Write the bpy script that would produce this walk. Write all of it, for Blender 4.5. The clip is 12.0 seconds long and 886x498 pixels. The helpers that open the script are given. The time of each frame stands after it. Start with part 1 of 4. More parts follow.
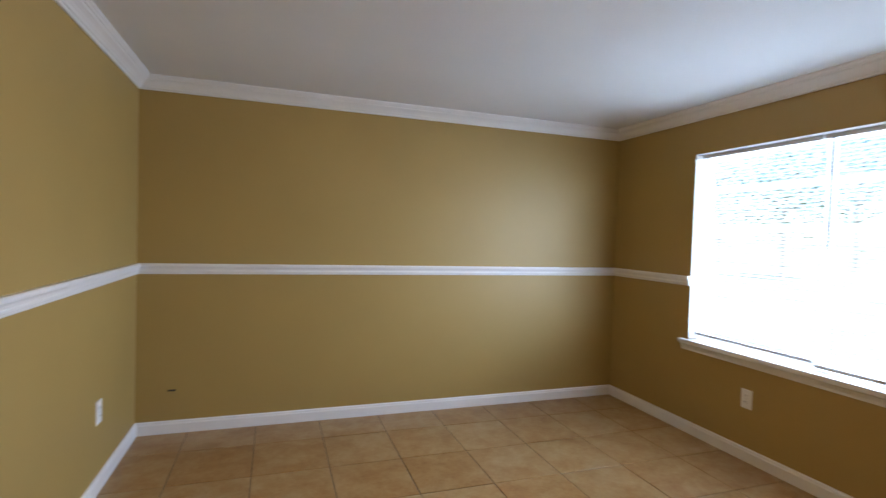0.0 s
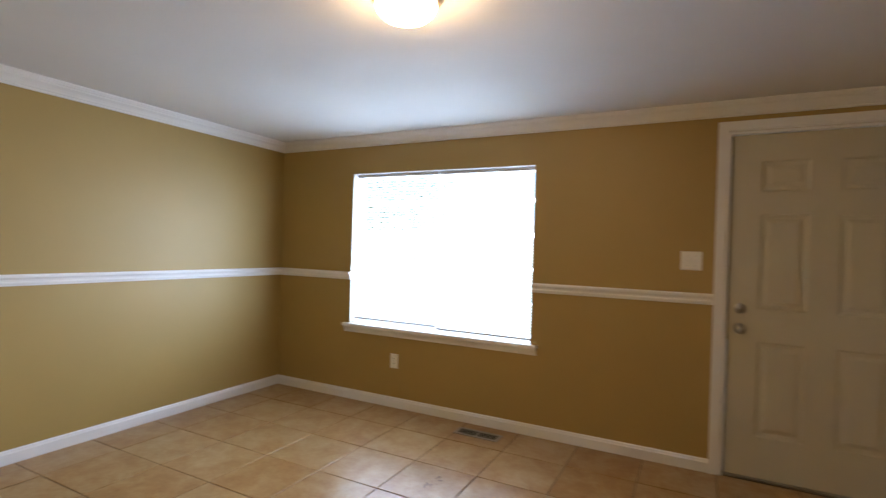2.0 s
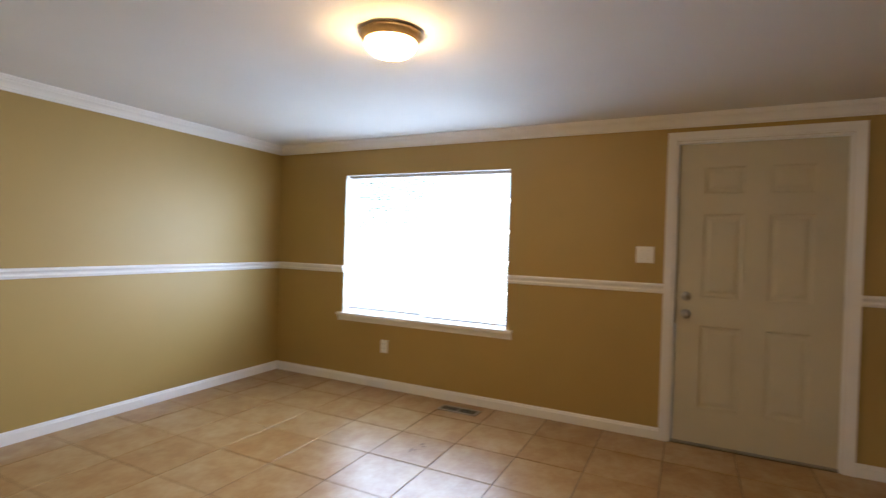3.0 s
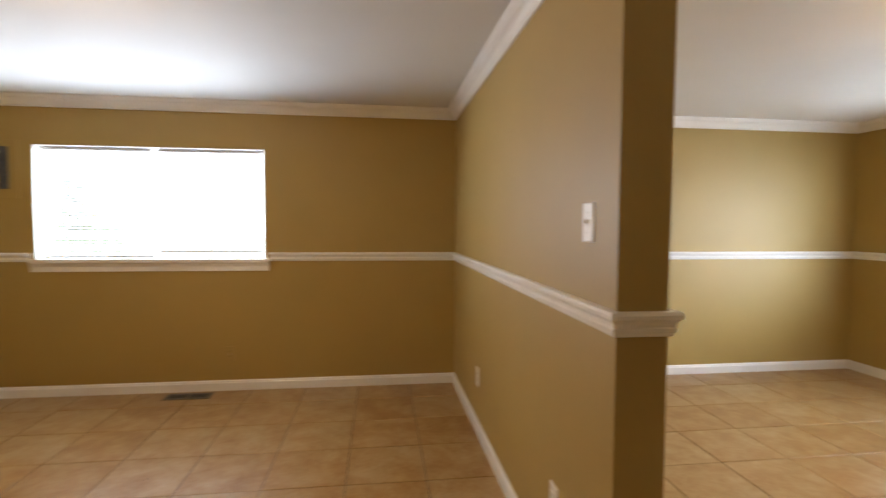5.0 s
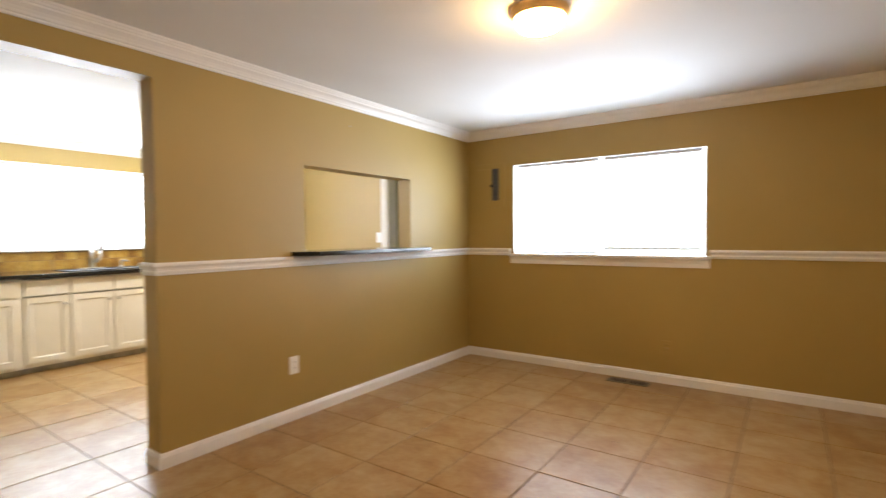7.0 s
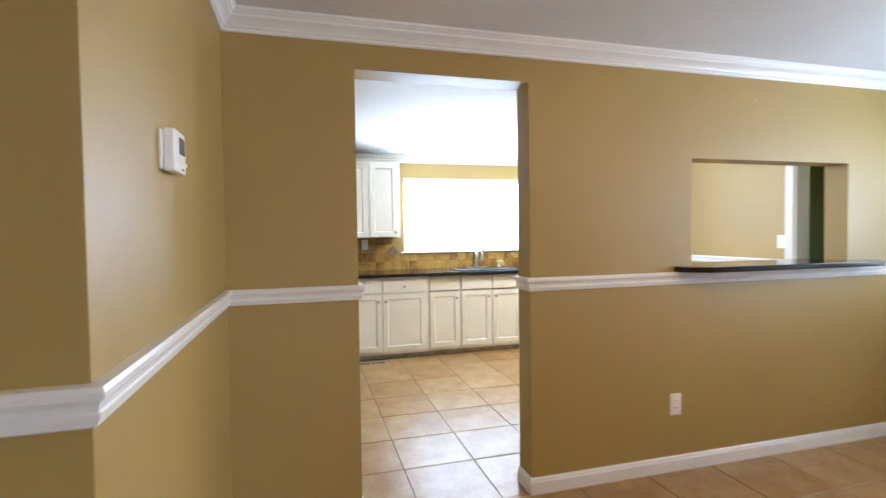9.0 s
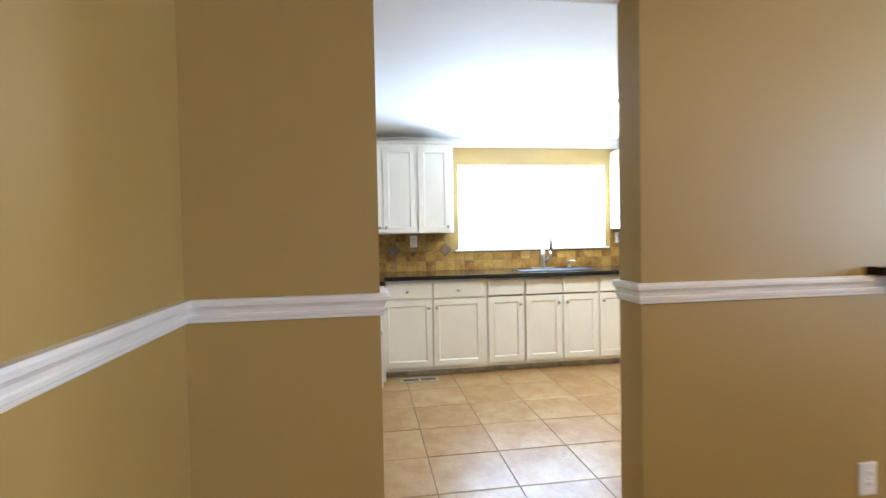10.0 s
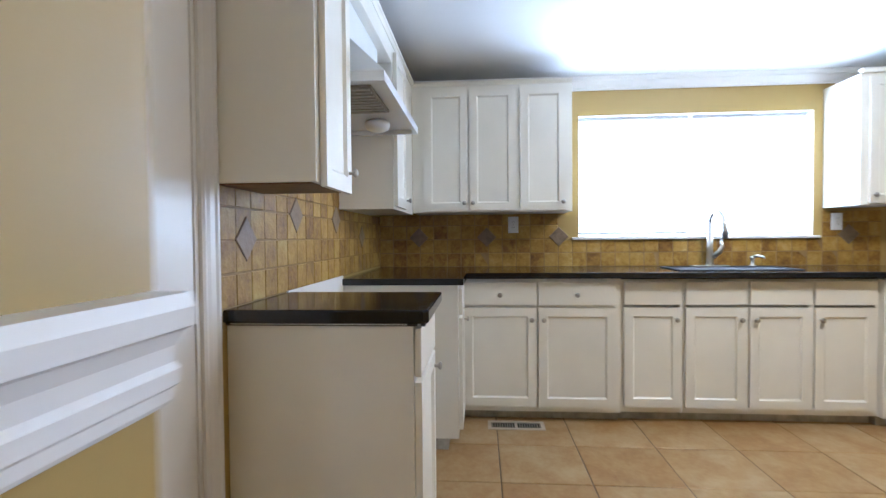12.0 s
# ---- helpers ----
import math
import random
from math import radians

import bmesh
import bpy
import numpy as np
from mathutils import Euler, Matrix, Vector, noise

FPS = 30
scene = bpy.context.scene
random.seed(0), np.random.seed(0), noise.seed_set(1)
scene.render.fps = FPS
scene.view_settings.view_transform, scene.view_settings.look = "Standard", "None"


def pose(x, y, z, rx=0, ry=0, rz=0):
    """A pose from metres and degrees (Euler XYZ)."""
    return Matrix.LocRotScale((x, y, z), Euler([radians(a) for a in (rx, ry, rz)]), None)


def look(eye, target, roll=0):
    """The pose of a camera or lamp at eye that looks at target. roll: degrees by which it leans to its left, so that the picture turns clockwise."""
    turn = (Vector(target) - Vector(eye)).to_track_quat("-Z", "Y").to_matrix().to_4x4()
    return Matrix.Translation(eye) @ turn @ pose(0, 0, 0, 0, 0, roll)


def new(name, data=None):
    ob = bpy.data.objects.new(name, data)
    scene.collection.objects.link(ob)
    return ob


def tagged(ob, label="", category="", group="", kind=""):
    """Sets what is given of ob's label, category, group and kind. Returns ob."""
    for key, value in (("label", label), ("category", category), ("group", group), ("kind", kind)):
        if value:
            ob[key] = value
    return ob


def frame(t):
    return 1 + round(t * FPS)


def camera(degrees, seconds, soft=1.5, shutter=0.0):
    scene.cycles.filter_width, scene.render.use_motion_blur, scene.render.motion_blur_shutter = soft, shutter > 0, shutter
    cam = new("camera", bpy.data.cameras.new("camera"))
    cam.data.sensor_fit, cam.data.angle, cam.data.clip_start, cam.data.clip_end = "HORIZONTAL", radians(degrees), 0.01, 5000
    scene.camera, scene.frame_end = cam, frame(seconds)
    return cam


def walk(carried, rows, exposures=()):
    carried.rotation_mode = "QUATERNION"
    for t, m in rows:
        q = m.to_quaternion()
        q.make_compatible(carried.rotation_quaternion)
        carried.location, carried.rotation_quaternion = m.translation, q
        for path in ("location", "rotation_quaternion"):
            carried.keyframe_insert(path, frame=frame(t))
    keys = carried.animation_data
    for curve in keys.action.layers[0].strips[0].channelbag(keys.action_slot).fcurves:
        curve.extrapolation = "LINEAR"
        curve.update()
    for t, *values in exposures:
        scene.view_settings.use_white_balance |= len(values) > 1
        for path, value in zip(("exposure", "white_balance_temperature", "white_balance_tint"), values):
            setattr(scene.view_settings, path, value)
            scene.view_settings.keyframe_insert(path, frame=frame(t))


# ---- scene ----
cam = camera(83.8, 12.0, soft=1.35, shutter=0.5)
PATH = [
    (0, (0.948, -0.707, 1.318), (1.595, 1.185, 1.26), 1.8),
    (0.5, (0.79, -0.605, 1.284), (1.798, 1.122, 1.255), 1.8),
    (1, (0.671, -0.548, 1.291), (2.022, 0.927, 1.272), 1.95),
    (1.5, (0.498, -0.605, 1.263), (2.058, 0.647, 1.271), 2.0),
    (2, (0.27, -0.674, 1.308), (2.047, 0.243, 1.306), 1.8),
    (2.5, (0.125, -0.833, 1.305), (1.966, -0.052, 1.303), 1.6),
    (3, (-0.053, -0.91, 1.315), (1.739, -0.021, 1.293), 1.75),
    (3.5, (-0.245, -0.968, 1.325), (1.243, 0.367, 1.274), 1.35),
    (3.7, (-0.301, -0.994, 1.326), (1.063, 0.467, 1.272), 1.0),
    (5.3, (-0.635, -1.255, 1.293), (-0.651, 0.743, 1.194), 0.3),
    (5.5, (-0.628, -1.279, 1.273), (-0.808, 0.711, 1.182), 0.3),
    (6, (-0.773, -1.372, 1.216), (-1.282, 0.562, 1.153), 0.1),
    (6.5, (-0.872, -1.445, 1.201), (-1.697, 0.376, 1.147), -0.1),
    (7, (-0.972, -1.482, 1.213), (-2.121, 0.154, 1.158), -0.5),
    (7.5, (-1.016, -1.476, 1.219), (-2.492, -0.127, 1.172), -0.9),
    (7.7, (-1.046, -1.475, 1.226), (-2.612, -0.232, 1.182), -0.9),
    (9.3, (-1.635, -1.24, 1.311), (-3.581, -0.779, 1.253), -0.9),
    (9.5, (-1.803, -1.195, 1.291), (-3.753, -0.755, 1.238), -1.0),
    (10, (-2.177, -1.119, 1.249), (-4.153, -0.816, 1.195), -1.1),
    (10.5, (-2.558, -1.046, 1.18), (-4.545, -0.832, 1.126), -0.8),
    (11, (-2.91, -0.944, 1.125), (-4.905, -0.815, 1.072), -0.8),
    (11.5, (-3.221, -0.901, 1.107), (-5.22, -0.946, 1.057), -0.6),
    (12, (-3.519, -0.893, 1.113), (-5.512, -1.047, 1.065), -0.5),
]
EXPOSURES = [(0.0, 1.36, 5260, 13), (1.5, 1.46, 5350, 12.5), (2.5, 1.60, 5350, 12.5), (3.7, 1.83, 5550, 12.5), (5.5, 2.02, 6250, 12), (6.5, 2.20, 6200, 12), (7.5, 2.10, 6050, 12), (9.5, 2.26, 5100, 9), (10.5, 2.24, 5100, 9), (11.0, 2.06, 5100, 9), (11.5, 1.84, 5100, 10), (12.0, 1.62, 4950, 12)]
walk(cam, [(t, look(eye, target, roll)) for t, eye, target, roll in PATH], EXPOSURES)

# ---- light ----
world = bpy.data.worlds.new("sky")
scene.world = world
world.use_nodes = True
wn = world.node_tree.nodes
sky = wn.new("ShaderNodeTexSky")
sky.sky_type, sky.sun_disc = "NISHITA", False
sky.sun_elevation, sky.sun_rotation = radians(58), radians(200)
wn["Background"].inputs["Strength"].default_value = 0.15
world.node_tree.links.new(sky.outputs[0], wn["Background"].inputs["Color"])

sun_data = bpy.data.lights.new("sun", "SUN")
sun_data.energy, sun_data.angle, sun_data.color = 5.0, radians(0.5), (1.0, 0.95, 0.88)
sun = new("sun", sun_data)
sun.matrix_basis = look((-3, -8, 14), (0, 0, 0))

DAY = (0.86, 0.94, 1.02)


def window_lamp(name, at, target, width, height, watts):
    lamp = bpy.data.lights.new(name, "AREA")
    lamp.shape, lamp.size, lamp.size_y, lamp.energy, lamp.color = "RECTANGLE", width, height, watts, DAY
    new(name, lamp).matrix_basis = look(at, target)


# skylight in the window openings
W1 = dict(a=0.369, b=1.975, z0=0.645, z1=1.925)
W2 = dict(a=-3.137, b=-1.505, z0=1.035, z1=1.880)
WK = dict(a=-0.205, b=1.368, z0=1.104, z1=1.957)
K_FRONT, K_NORTH, K_KITCHEN = 28, 17.5, 38
for k in range(5):                # sky over the lawn: the light falls inwards and down
    z = W1["z0"] + 0.128 + 0.256 * k
    window_lamp("daylight_front", (3.812, 1.172, z), (2.812, 1.172, z - 0.12), 1.60, 0.262, K_FRONT * 0.2)
window_lamp("daylight_north", (-2.321, 2.912, 1.457), (-2.321, 0, 1.457), 1.62, 0.84, K_NORTH)
for k in range(6):                # bright ground behind the house: the light rises to the kitchen ceiling
    z = WK["z0"] + 0.071 + 0.1422 * k
    window_lamp("daylight_kitchen", (-7.206, 0.581, z), (-6.206, 0.581, z + 0.55), 1.56, 0.155, K_KITCHEN / 6)


# ---- materials ----
def material(name, colour, rough=0.5, metal=0.0, vary=0.06, scale=3.0, bump=0.05, bump_scale=60.0, second=None, gloss=0.5):
    m = bpy.data.materials.new(name)
    m.use_nodes = True
    t = m.node_tree
    n, link = t.nodes, t.links.new
    b = n["Principled BSDF"]
    b.inputs["Metallic"].default_value = metal
    b.inputs["Specular IOR Level"].default_value = gloss
    geo = n.new("ShaderNodeNewGeometry")
    big = n.new("ShaderNodeTexNoise")
    big.inputs["Scale"].default_value, big.inputs["Detail"].default_value = scale, 5.0
    link(geo.outputs["Position"], big.inputs["Vector"])
    fine = n.new("ShaderNodeTexNoise")
    fine.inputs["Scale"].default_value, fine.inputs["Detail"].default_value = bump_scale, 3.0
    link(geo.outputs["Position"], fine.inputs["Vector"])
    ramp = n.new("ShaderNodeValToRGB")
    lo = [c * (1 - vary) for c in colour]
    hi = list(second) if second else [min(1, c * (1 + vary)) for c in colour]
    ramp.color_ramp.elements[0].position, ramp.color_ramp.elements[0].color = 0.3, (*lo, 1)
    ramp.color_ramp.elements[1].position, ramp.color_ramp.elements[1].color = 0.7, (*hi, 1)
    link(big.outputs["Fac"], ramp.inputs["Fac"])
    link(ramp.outputs["Color"], b.inputs["Base Color"])
    r = n.new("ShaderNodeMapRange")
    r.inputs["To Min"].default_value, r.inputs["To Max"].default_value = rough * 0.85, min(1, rough * 1.15)
    link(fine.outputs["Fac"], r.inputs["Value"])
    link(r.outputs["Result"], b.inputs["Roughness"])
    bp = n.new("ShaderNodeBump")
    bp.inputs["Strength"].default_value, bp.inputs["Distance"].default_value = bump, 0.01
    link(fine.outputs["Fac"], bp.inputs["Height"])
    link(bp.outputs["Normal"], b.inputs["Normal"])
    return m


def tile_material(name, stops, rough, per_island=False, scale=4.0, bump=0.06, shift=0.25):
    """Mottled ceramic or stone: every piece takes its own cut of the pattern."""
    m = bpy.data.materials.new(name)
    m.use_nodes = True
    t = m.node_tree
    n, link = t.nodes, t.links.new
    b = n["Principled BSDF"]
    geo, info = n.new("ShaderNodeNewGeometry"), n.new("ShaderNodeObjectInfo")
    rnd = geo.outputs["Random Per Island"] if per_island else info.outputs["Random"]
    mul = n.new("ShaderNodeMath")
    mul.operation = "MULTIPLY"
    mul.inputs[1].default_value = 37.0
    link(rnd, mul.inputs[0])
    add = n.new("ShaderNodeVectorMath")
    link(geo.outputs["Position"], add.inputs[0])
    link(mul.outputs[0], add.inputs[1])
    cloud = n.new("ShaderNodeTexNoise")
    cloud.inputs["Scale"].default_value, cloud.inputs["Detail"].default_value = scale, 8.0
    cloud.inputs["Roughness"].default_value, cloud.inputs["Distortion"].default_value = 0.72, 0.25
    link(add.outputs[0], cloud.inputs["Vector"])
    grain = n.new("ShaderNodeTexNoise")
    grain.inputs["Scale"].default_value, grain.inputs["Detail"].default_value = 45.0, 4.0
    link(add.outputs[0], grain.inputs["Vector"])
    mix = n.new("ShaderNodeMath")
    mix.operation = "MULTIPLY_ADD"
    mix.inputs[1].default_value = 0.22
    link(grain.outputs["Fac"], mix.inputs[0])
    sh = n.new("ShaderNodeMapRange")
    sh.inputs["To Min"].default_value, sh.inputs["To Max"].default_value = -0.11 - shift, -0.11 + shift
    link(rnd, sh.inputs["Value"])
    mid = n.new("ShaderNodeMath")
    link(cloud.outputs["Fac"], mid.inputs[0])
    link(sh.outputs["Result"], mid.inputs[1])
    link(mid.outputs[0], mix.inputs[2])
    ramp = n.new("ShaderNodeValToRGB")
    ramp.color_ramp.elements.remove(ramp.color_ramp.elements[1])
    for k, (p, c) in enumerate(stops):
        e = ramp.color_ramp.elements[0] if k == 0 else ramp.color_ramp.elements.new(p)
        e.position, e.color = p, (*c, 1)
    link(mix.outputs[0], ramp.inputs["Fac"])
    link(ramp.outputs["Color"], b.inputs["Base Color"])
    r = n.new("ShaderNodeMapRange")
    r.inputs["To Min"].default_value, r.inputs["To Max"].default_value = rough * 0.92, rough * 1.2
    link(cloud.outputs["Fac"], r.inputs["Value"])
    link(r.outputs["Result"], b.inputs["Roughness"])
    bp = n.new("ShaderNodeBump")
    bp.inputs["Strength"].default_value, bp.inputs["Distance"].default_value = bump, 0.01
    link(grain.outputs["Fac"], bp.inputs["Height"])
    link(bp.outputs["Normal"], b.inputs["Normal"])
    return m


def granite_material():
    m = bpy.data.materials.new("black_granite")
    m.use_nodes = True
    n, link = m.node_tree.nodes, m.node_tree.links.new
    b = n["Principled BSDF"]
    geo, vor, noi = n.new("ShaderNodeNewGeometry"), n.new("ShaderNodeTexVoronoi"), n.new("ShaderNodeTexNoise")
    vor.inputs["Scale"].default_value, noi.inputs["Scale"].default_value = 160.0, 25.0
    link(geo.outputs["Position"], vor.inputs["Vector"])
    link(geo.outputs["Position"], noi.inputs["Vector"])
    ramp = n.new("ShaderNodeValToRGB")
    ramp.color_ramp.elements[0].position, ramp.color_ramp.elements[0].color = 0.02, (0.10, 0.10, 0.11, 1)
    ramp.color_ramp.elements[1].position, ramp.color_ramp.elements[1].color = 0.16, (0.010, 0.010, 0.012, 1)
    link(vor.outputs["Distance"], ramp.inputs["Fac"])
    link(ramp.outputs["Color"], b.inputs["Base Color"])
    r = n.new("ShaderNodeMapRange")
    r.inputs["To Min"].default_value, r.inputs["To Max"].default_value = 0.06, 0.14
    link(noi.outputs["Fac"], r.inputs["Value"])
    link(r.outputs["Result"], b.inputs["Roughness"])
    return m


def glow_material(name, colour, strength):
    m = bpy.data.materials.new(name)
    m.use_nodes = True
    b = m.node_tree.nodes["Principled BSDF"]
    b.inputs["Base Color"].default_value = (0.9, 0.88, 0.82, 1)
    b.inputs["Emission Color"].default_value = (*colour, 1)
    b.inputs["Emission Strength"].default_value = strength
    return m


def glass_material():
    m = bpy.data.materials.new("window_glass")
    m.use_nodes = True
    b = m.node_tree.nodes["Principled BSDF"]
    b.inputs["Base Color"].default_value = (0.96, 0.98, 0.97, 1)
    b.inputs["Transmission Weight"].default_value, b.inputs["Roughness"].default_value = 1.0, 0.0
    b.inputs["IOR"].default_value = 1.05
    return m


WALL = material("tan_wall_paint", (0.380, 0.264, 0.074), 0.50, gloss=0.55, vary=0.035, scale=1.6, bump=0.03, bump_scale=260)
GREENWALL = material("olive_green_wall_paint", (0.34, 0.36, 0.13), 0.5, vary=0.04, scale=1.6, bump=0.03, bump_scale=260)
CEIL = material("ceiling_paint", (0.76, 0.76, 0.755), 0.75, vary=0.03, scale=1.2, bump=0.10, bump_scale=90)
TRIM = material("white_trim_paint", (0.80, 0.79, 0.77), 0.34, vary=0.025, scale=5, bump=0.012, bump_scale=120)
CABINET = material("white_cabinet_paint", (0.80, 0.775, 0.69), 0.36, vary=0.03, scale=4, bump=0.015, bump_scale=110)
DOORPAINT = material("cream_door_paint", (0.53, 0.485, 0.345), 0.42, vary=0.04, scale=3, bump=0.05, bump_scale=80)
PLASTIC = material("white_plastic", (0.82, 0.81, 0.78), 0.34, vary=0.02, scale=20, bump=0.01)
GREYPLASTIC = material("grey_display", (0.13, 0.14, 0.11), 0.2, vary=0.1, scale=40, bump=0.01)
# toe kick: uneven grey, darkened in colour for the shade under the cabinets
KICK = material("shaded_grey_kick_paint", (0.42, 0.40, 0.35), 0.6, vary=0.25, scale=18, bump=0.06)
DARK = material("dark_gap", (0.02, 0.02, 0.02), 0.7, vary=0.2, scale=30)
GROUT = material("grey_brown_grout", (0.150, 0.112, 0.080), 0.85, vary=0.2, scale=9, bump=0.2, bump_scale=200)
SANDGROUT = material("sand_grout", (0.29, 0.19, 0.075), 0.85, vary=0.15, scale=20, bump=0.15, bump_scale=250)
NICKEL = material("brushed_nickel", (0.47, 0.45, 0.41), 0.30, metal=1.0, vary=0.06, scale=30, bump=0.02, bump_scale=300)
BRIGHTSTRIP = material("silver_weather_strip", (0.55, 0.60, 0.66), 0.4, metal=0.3, vary=0.15, scale=25, bump=0.02)
BRONZE = material("antique_brass", (0.52, 0.39, 0.20), 0.40, metal=0.55, vary=0.1, scale=18, bump=0.03)
STEEL = material("vent_steel", (0.36, 0.33, 0.28), 0.40, metal=0.85, vary=0.1, scale=15, bump=0.03)
BROWNVENT = material("brown_vent_enamel", (0.14, 0.11, 0.08), 0.4, metal=0.4, vary=0.1, scale=15, bump=0.03)
CREAMVENT = material("cream_vent_enamel", (0.50, 0.44, 0.34), 0.4, metal=0.1, vary=0.1, scale=15, bump=0.03)
HOOD = material("white_hood_enamel", (0.74, 0.76, 0.78), 0.34, vary=0.03, scale=6, bump=0.02)
# white blind rails greyed in colour so they read as backlit
BACKLITRAIL = material("backlit_rail_vinyl", (0.50, 0.50, 0.49), 0.45, vary=0.03, scale=8, bump=0.01)
BLIND = material("white_blind_vinyl", (0.85, 0.85, 0.84), 0.45, vary=0.02, scale=8, bump=0.01)


def slat_material():
    """Thin white vinyl that lets part of the daylight through."""
    m = bpy.data.materials.new("translucent_slat_vinyl")
    m.use_nodes = True
    n, link = m.node_tree.nodes, m.node_tree.links.new
    dif, tra, mix = n.new("ShaderNodeBsdfDiffuse"), n.new("ShaderNodeBsdfTranslucent"), n.new("ShaderNodeMixShader")
    dif.inputs["Color"].default_value, tra.inputs["Color"].default_value = (0.86, 0.86, 0.85, 1), (0.88, 0.88, 0.86, 1)
    mix.inputs["Fac"].default_value = 0.5
    link(dif.outputs[0], mix.inputs[1])
    link(tra.outputs[0], mix.inputs[2])
    link(mix.outputs[0], n["Material Output"].inputs["Surface"])
    return m


SLAT = slat_material()
VINYL = material("white_window_vinyl", (0.80, 0.81, 0.81), 0.35, vary=0.02, scale=8, bump=0.02)
PANELGREY = material("breaker_grey", (0.07, 0.075, 0.085), 0.6, vary=0.2, scale=30, bump=0.02)
RAWWOOD = material("raw_brown_wood", (0.16, 0.085, 0.035), 0.6, vary=0.3, scale=14, bump=0.05, bump_scale=90)
GRANITE = granite_material()
GLASS = glass_material()
DOME = glow_material("lit_frosted_glass", (1.0, 0.57, 0.20), 33.0)
DOME_K = glow_material("bright_lit_frosted_glass", (1.0, 0.84, 0.62), 62.0)
BULB = material("frosted_bulb_cover", (0.78, 0.78, 0.76), 0.35, vary=0.03, scale=30)
GRASS = material("dry_lawn", (0.27, 0.27, 0.17), 0.9, vary=0.2, scale=0.6, bump=0.3, bump_scale=8, second=(0.33, 0.33, 0.22))
BARK = material("bark", (0.34, 0.31, 0.26), 0.9, vary=0.3, scale=6, bump=0.5, bump_scale=30)
LEAF = material("leaf", (0.09, 0.12, 0.05), 0.5, vary=0.3, scale=3, second=(0.12, 0.16, 0.07))
STOPS = [(0.25, (0.245, 0.122, 0.033)), (0.41, (0.312, 0.177, 0.057)), (0.54, (0.365, 0.238, 0.098)), (0.70, (0.418, 0.300, 0.154))]
FLOORTILE = tile_material("tan_ceramic_tile", STOPS, 0.31, shift=0.06, scale=5.5, bump=0.015)
FLOORTILE_REST = tile_material("tan_ceramic_tile_rest", STOPS, 0.31, per_island=True, shift=0.06, scale=5.5, bump=0.015)
STONE = [(0.20, (0.12, 0.052, 0.009)), (0.36, (0.23, 0.115, 0.015)), (0.5, (0.34, 0.195, 0.028)), (0.64, (0.43, 0.270, 0.050)), (0.85, (0.49, 0.36, 0.125))]
SPLASH = tile_material("honey_travertine", STONE, 0.46, shift=0.14, scale=13.0, bump=0.25)
DIAMOND = tile_material("grey_brown_stone", [(0.2, (0.14, 0.095, 0.055)), (0.5, (0.25, 0.18, 0.11)), (0.8, (0.36, 0.27, 0.17))], 0.45, shift=0.15, scale=14.0, bump=0.2)


# ---- builders ----
def obj(name, bm, mat, parent=None, label="", smooth=False):
    me = bpy.data.meshes.new(name)
    bm.to_mesh(me)
    bm.free()
    me.materials.append(mat)
    if smooth:
        for p in me.polygons:
            p.use_smooth = True
    ob = new(name, me)
    if parent is not None:
        ob.parent = parent
    return tagged(ob, label)


def part(name, bm, mat, parent, label="", smooth=False):
    return obj(name, bm, mat, parent, label, smooth)


def thing(name, label, category, group="", at=(0, 0, 0), turn=0.0, kind=""):
    ob = tagged(new(name), label, category, group, kind)
    ob.empty_display_size = 0.05
    ob.matrix_basis = pose(*at, 0, 0, turn)
    return ob


def box(x0, x1, y0, y1, z0, z1, bevel=0.0, bm=None):
    bm = bm or bmesh.new()
    v = [bm.verts.new((x, y, z)) for x in (x0, x1) for y in (y0, y1) for z in (z0, z1)]
    fs = [bm.faces.new([v[i] for i in q]) for q in ((0, 1, 3, 2), (4, 6, 7, 5), (0, 4, 5, 1), (2, 3, 7, 6), (0, 2, 6, 4), (1, 5, 7, 3))]
    if bevel:
        es = {e for f in fs for e in f.edges}
        bmesh.ops.bevel(bm, geom=list(es), offset=bevel, segments=2, profile=0.6, affect="EDGES")
    return bm


def solid(cx, cy, cz, filled):
    """A solid on a grid of cuts: only faces between filled and empty cells."""
    bm, seen = bmesh.new(), {}

    def vert(i, j, k):
        if (i, j, k) not in seen:
            seen[i, j, k] = bm.verts.new((cx[i], cy[j], cz[k]))
        return seen[i, j, k]

    nx, ny, nz = len(cx) - 1, len(cy) - 1, len(cz) - 1
    on = lambda i, j, k: 0 <= i < nx and 0 <= j < ny and 0 <= k < nz and filled((cx[i] + cx[i + 1]) / 2, (cy[j] + cy[j + 1]) / 2, (cz[k] + cz[k + 1]) / 2)
    for i in range(nx):
        for j in range(ny):
            for k in range(nz):
                if not on(i, j, k):
                    continue
                a, b, c, d, e, f = i, i + 1, j, j + 1, k, k + 1
                if not on(i - 1, j, k):
                    bm.faces.new([vert(a, c, e), vert(a, c, f), vert(a, d, f), vert(a, d, e)])
                if not on(i + 1, j, k):
                    bm.faces.new([vert(b, c, e), vert(b, d, e), vert(b, d, f), vert(b, c, f)])
                if not on(i, j - 1, k):
                    bm.faces.new([vert(a, c, e), vert(b, c, e), vert(b, c, f), vert(a, c, f)])
                if not on(i, j + 1, k):
                    bm.faces.new([vert(a, d, e), vert(a, d, f), vert(b, d, f), vert(b, d, e)])
                if not on(i, j, k - 1):
                    bm.faces.new([vert(a, c, e), vert(a, d, e), vert(b, d, e), vert(b, c, e)])
                if not on(i, j, k + 1):
                    bm.faces.new([vert(a, c, f), vert(b, c, f), vert(b, d, f), vert(a, d, f)])
    return bm


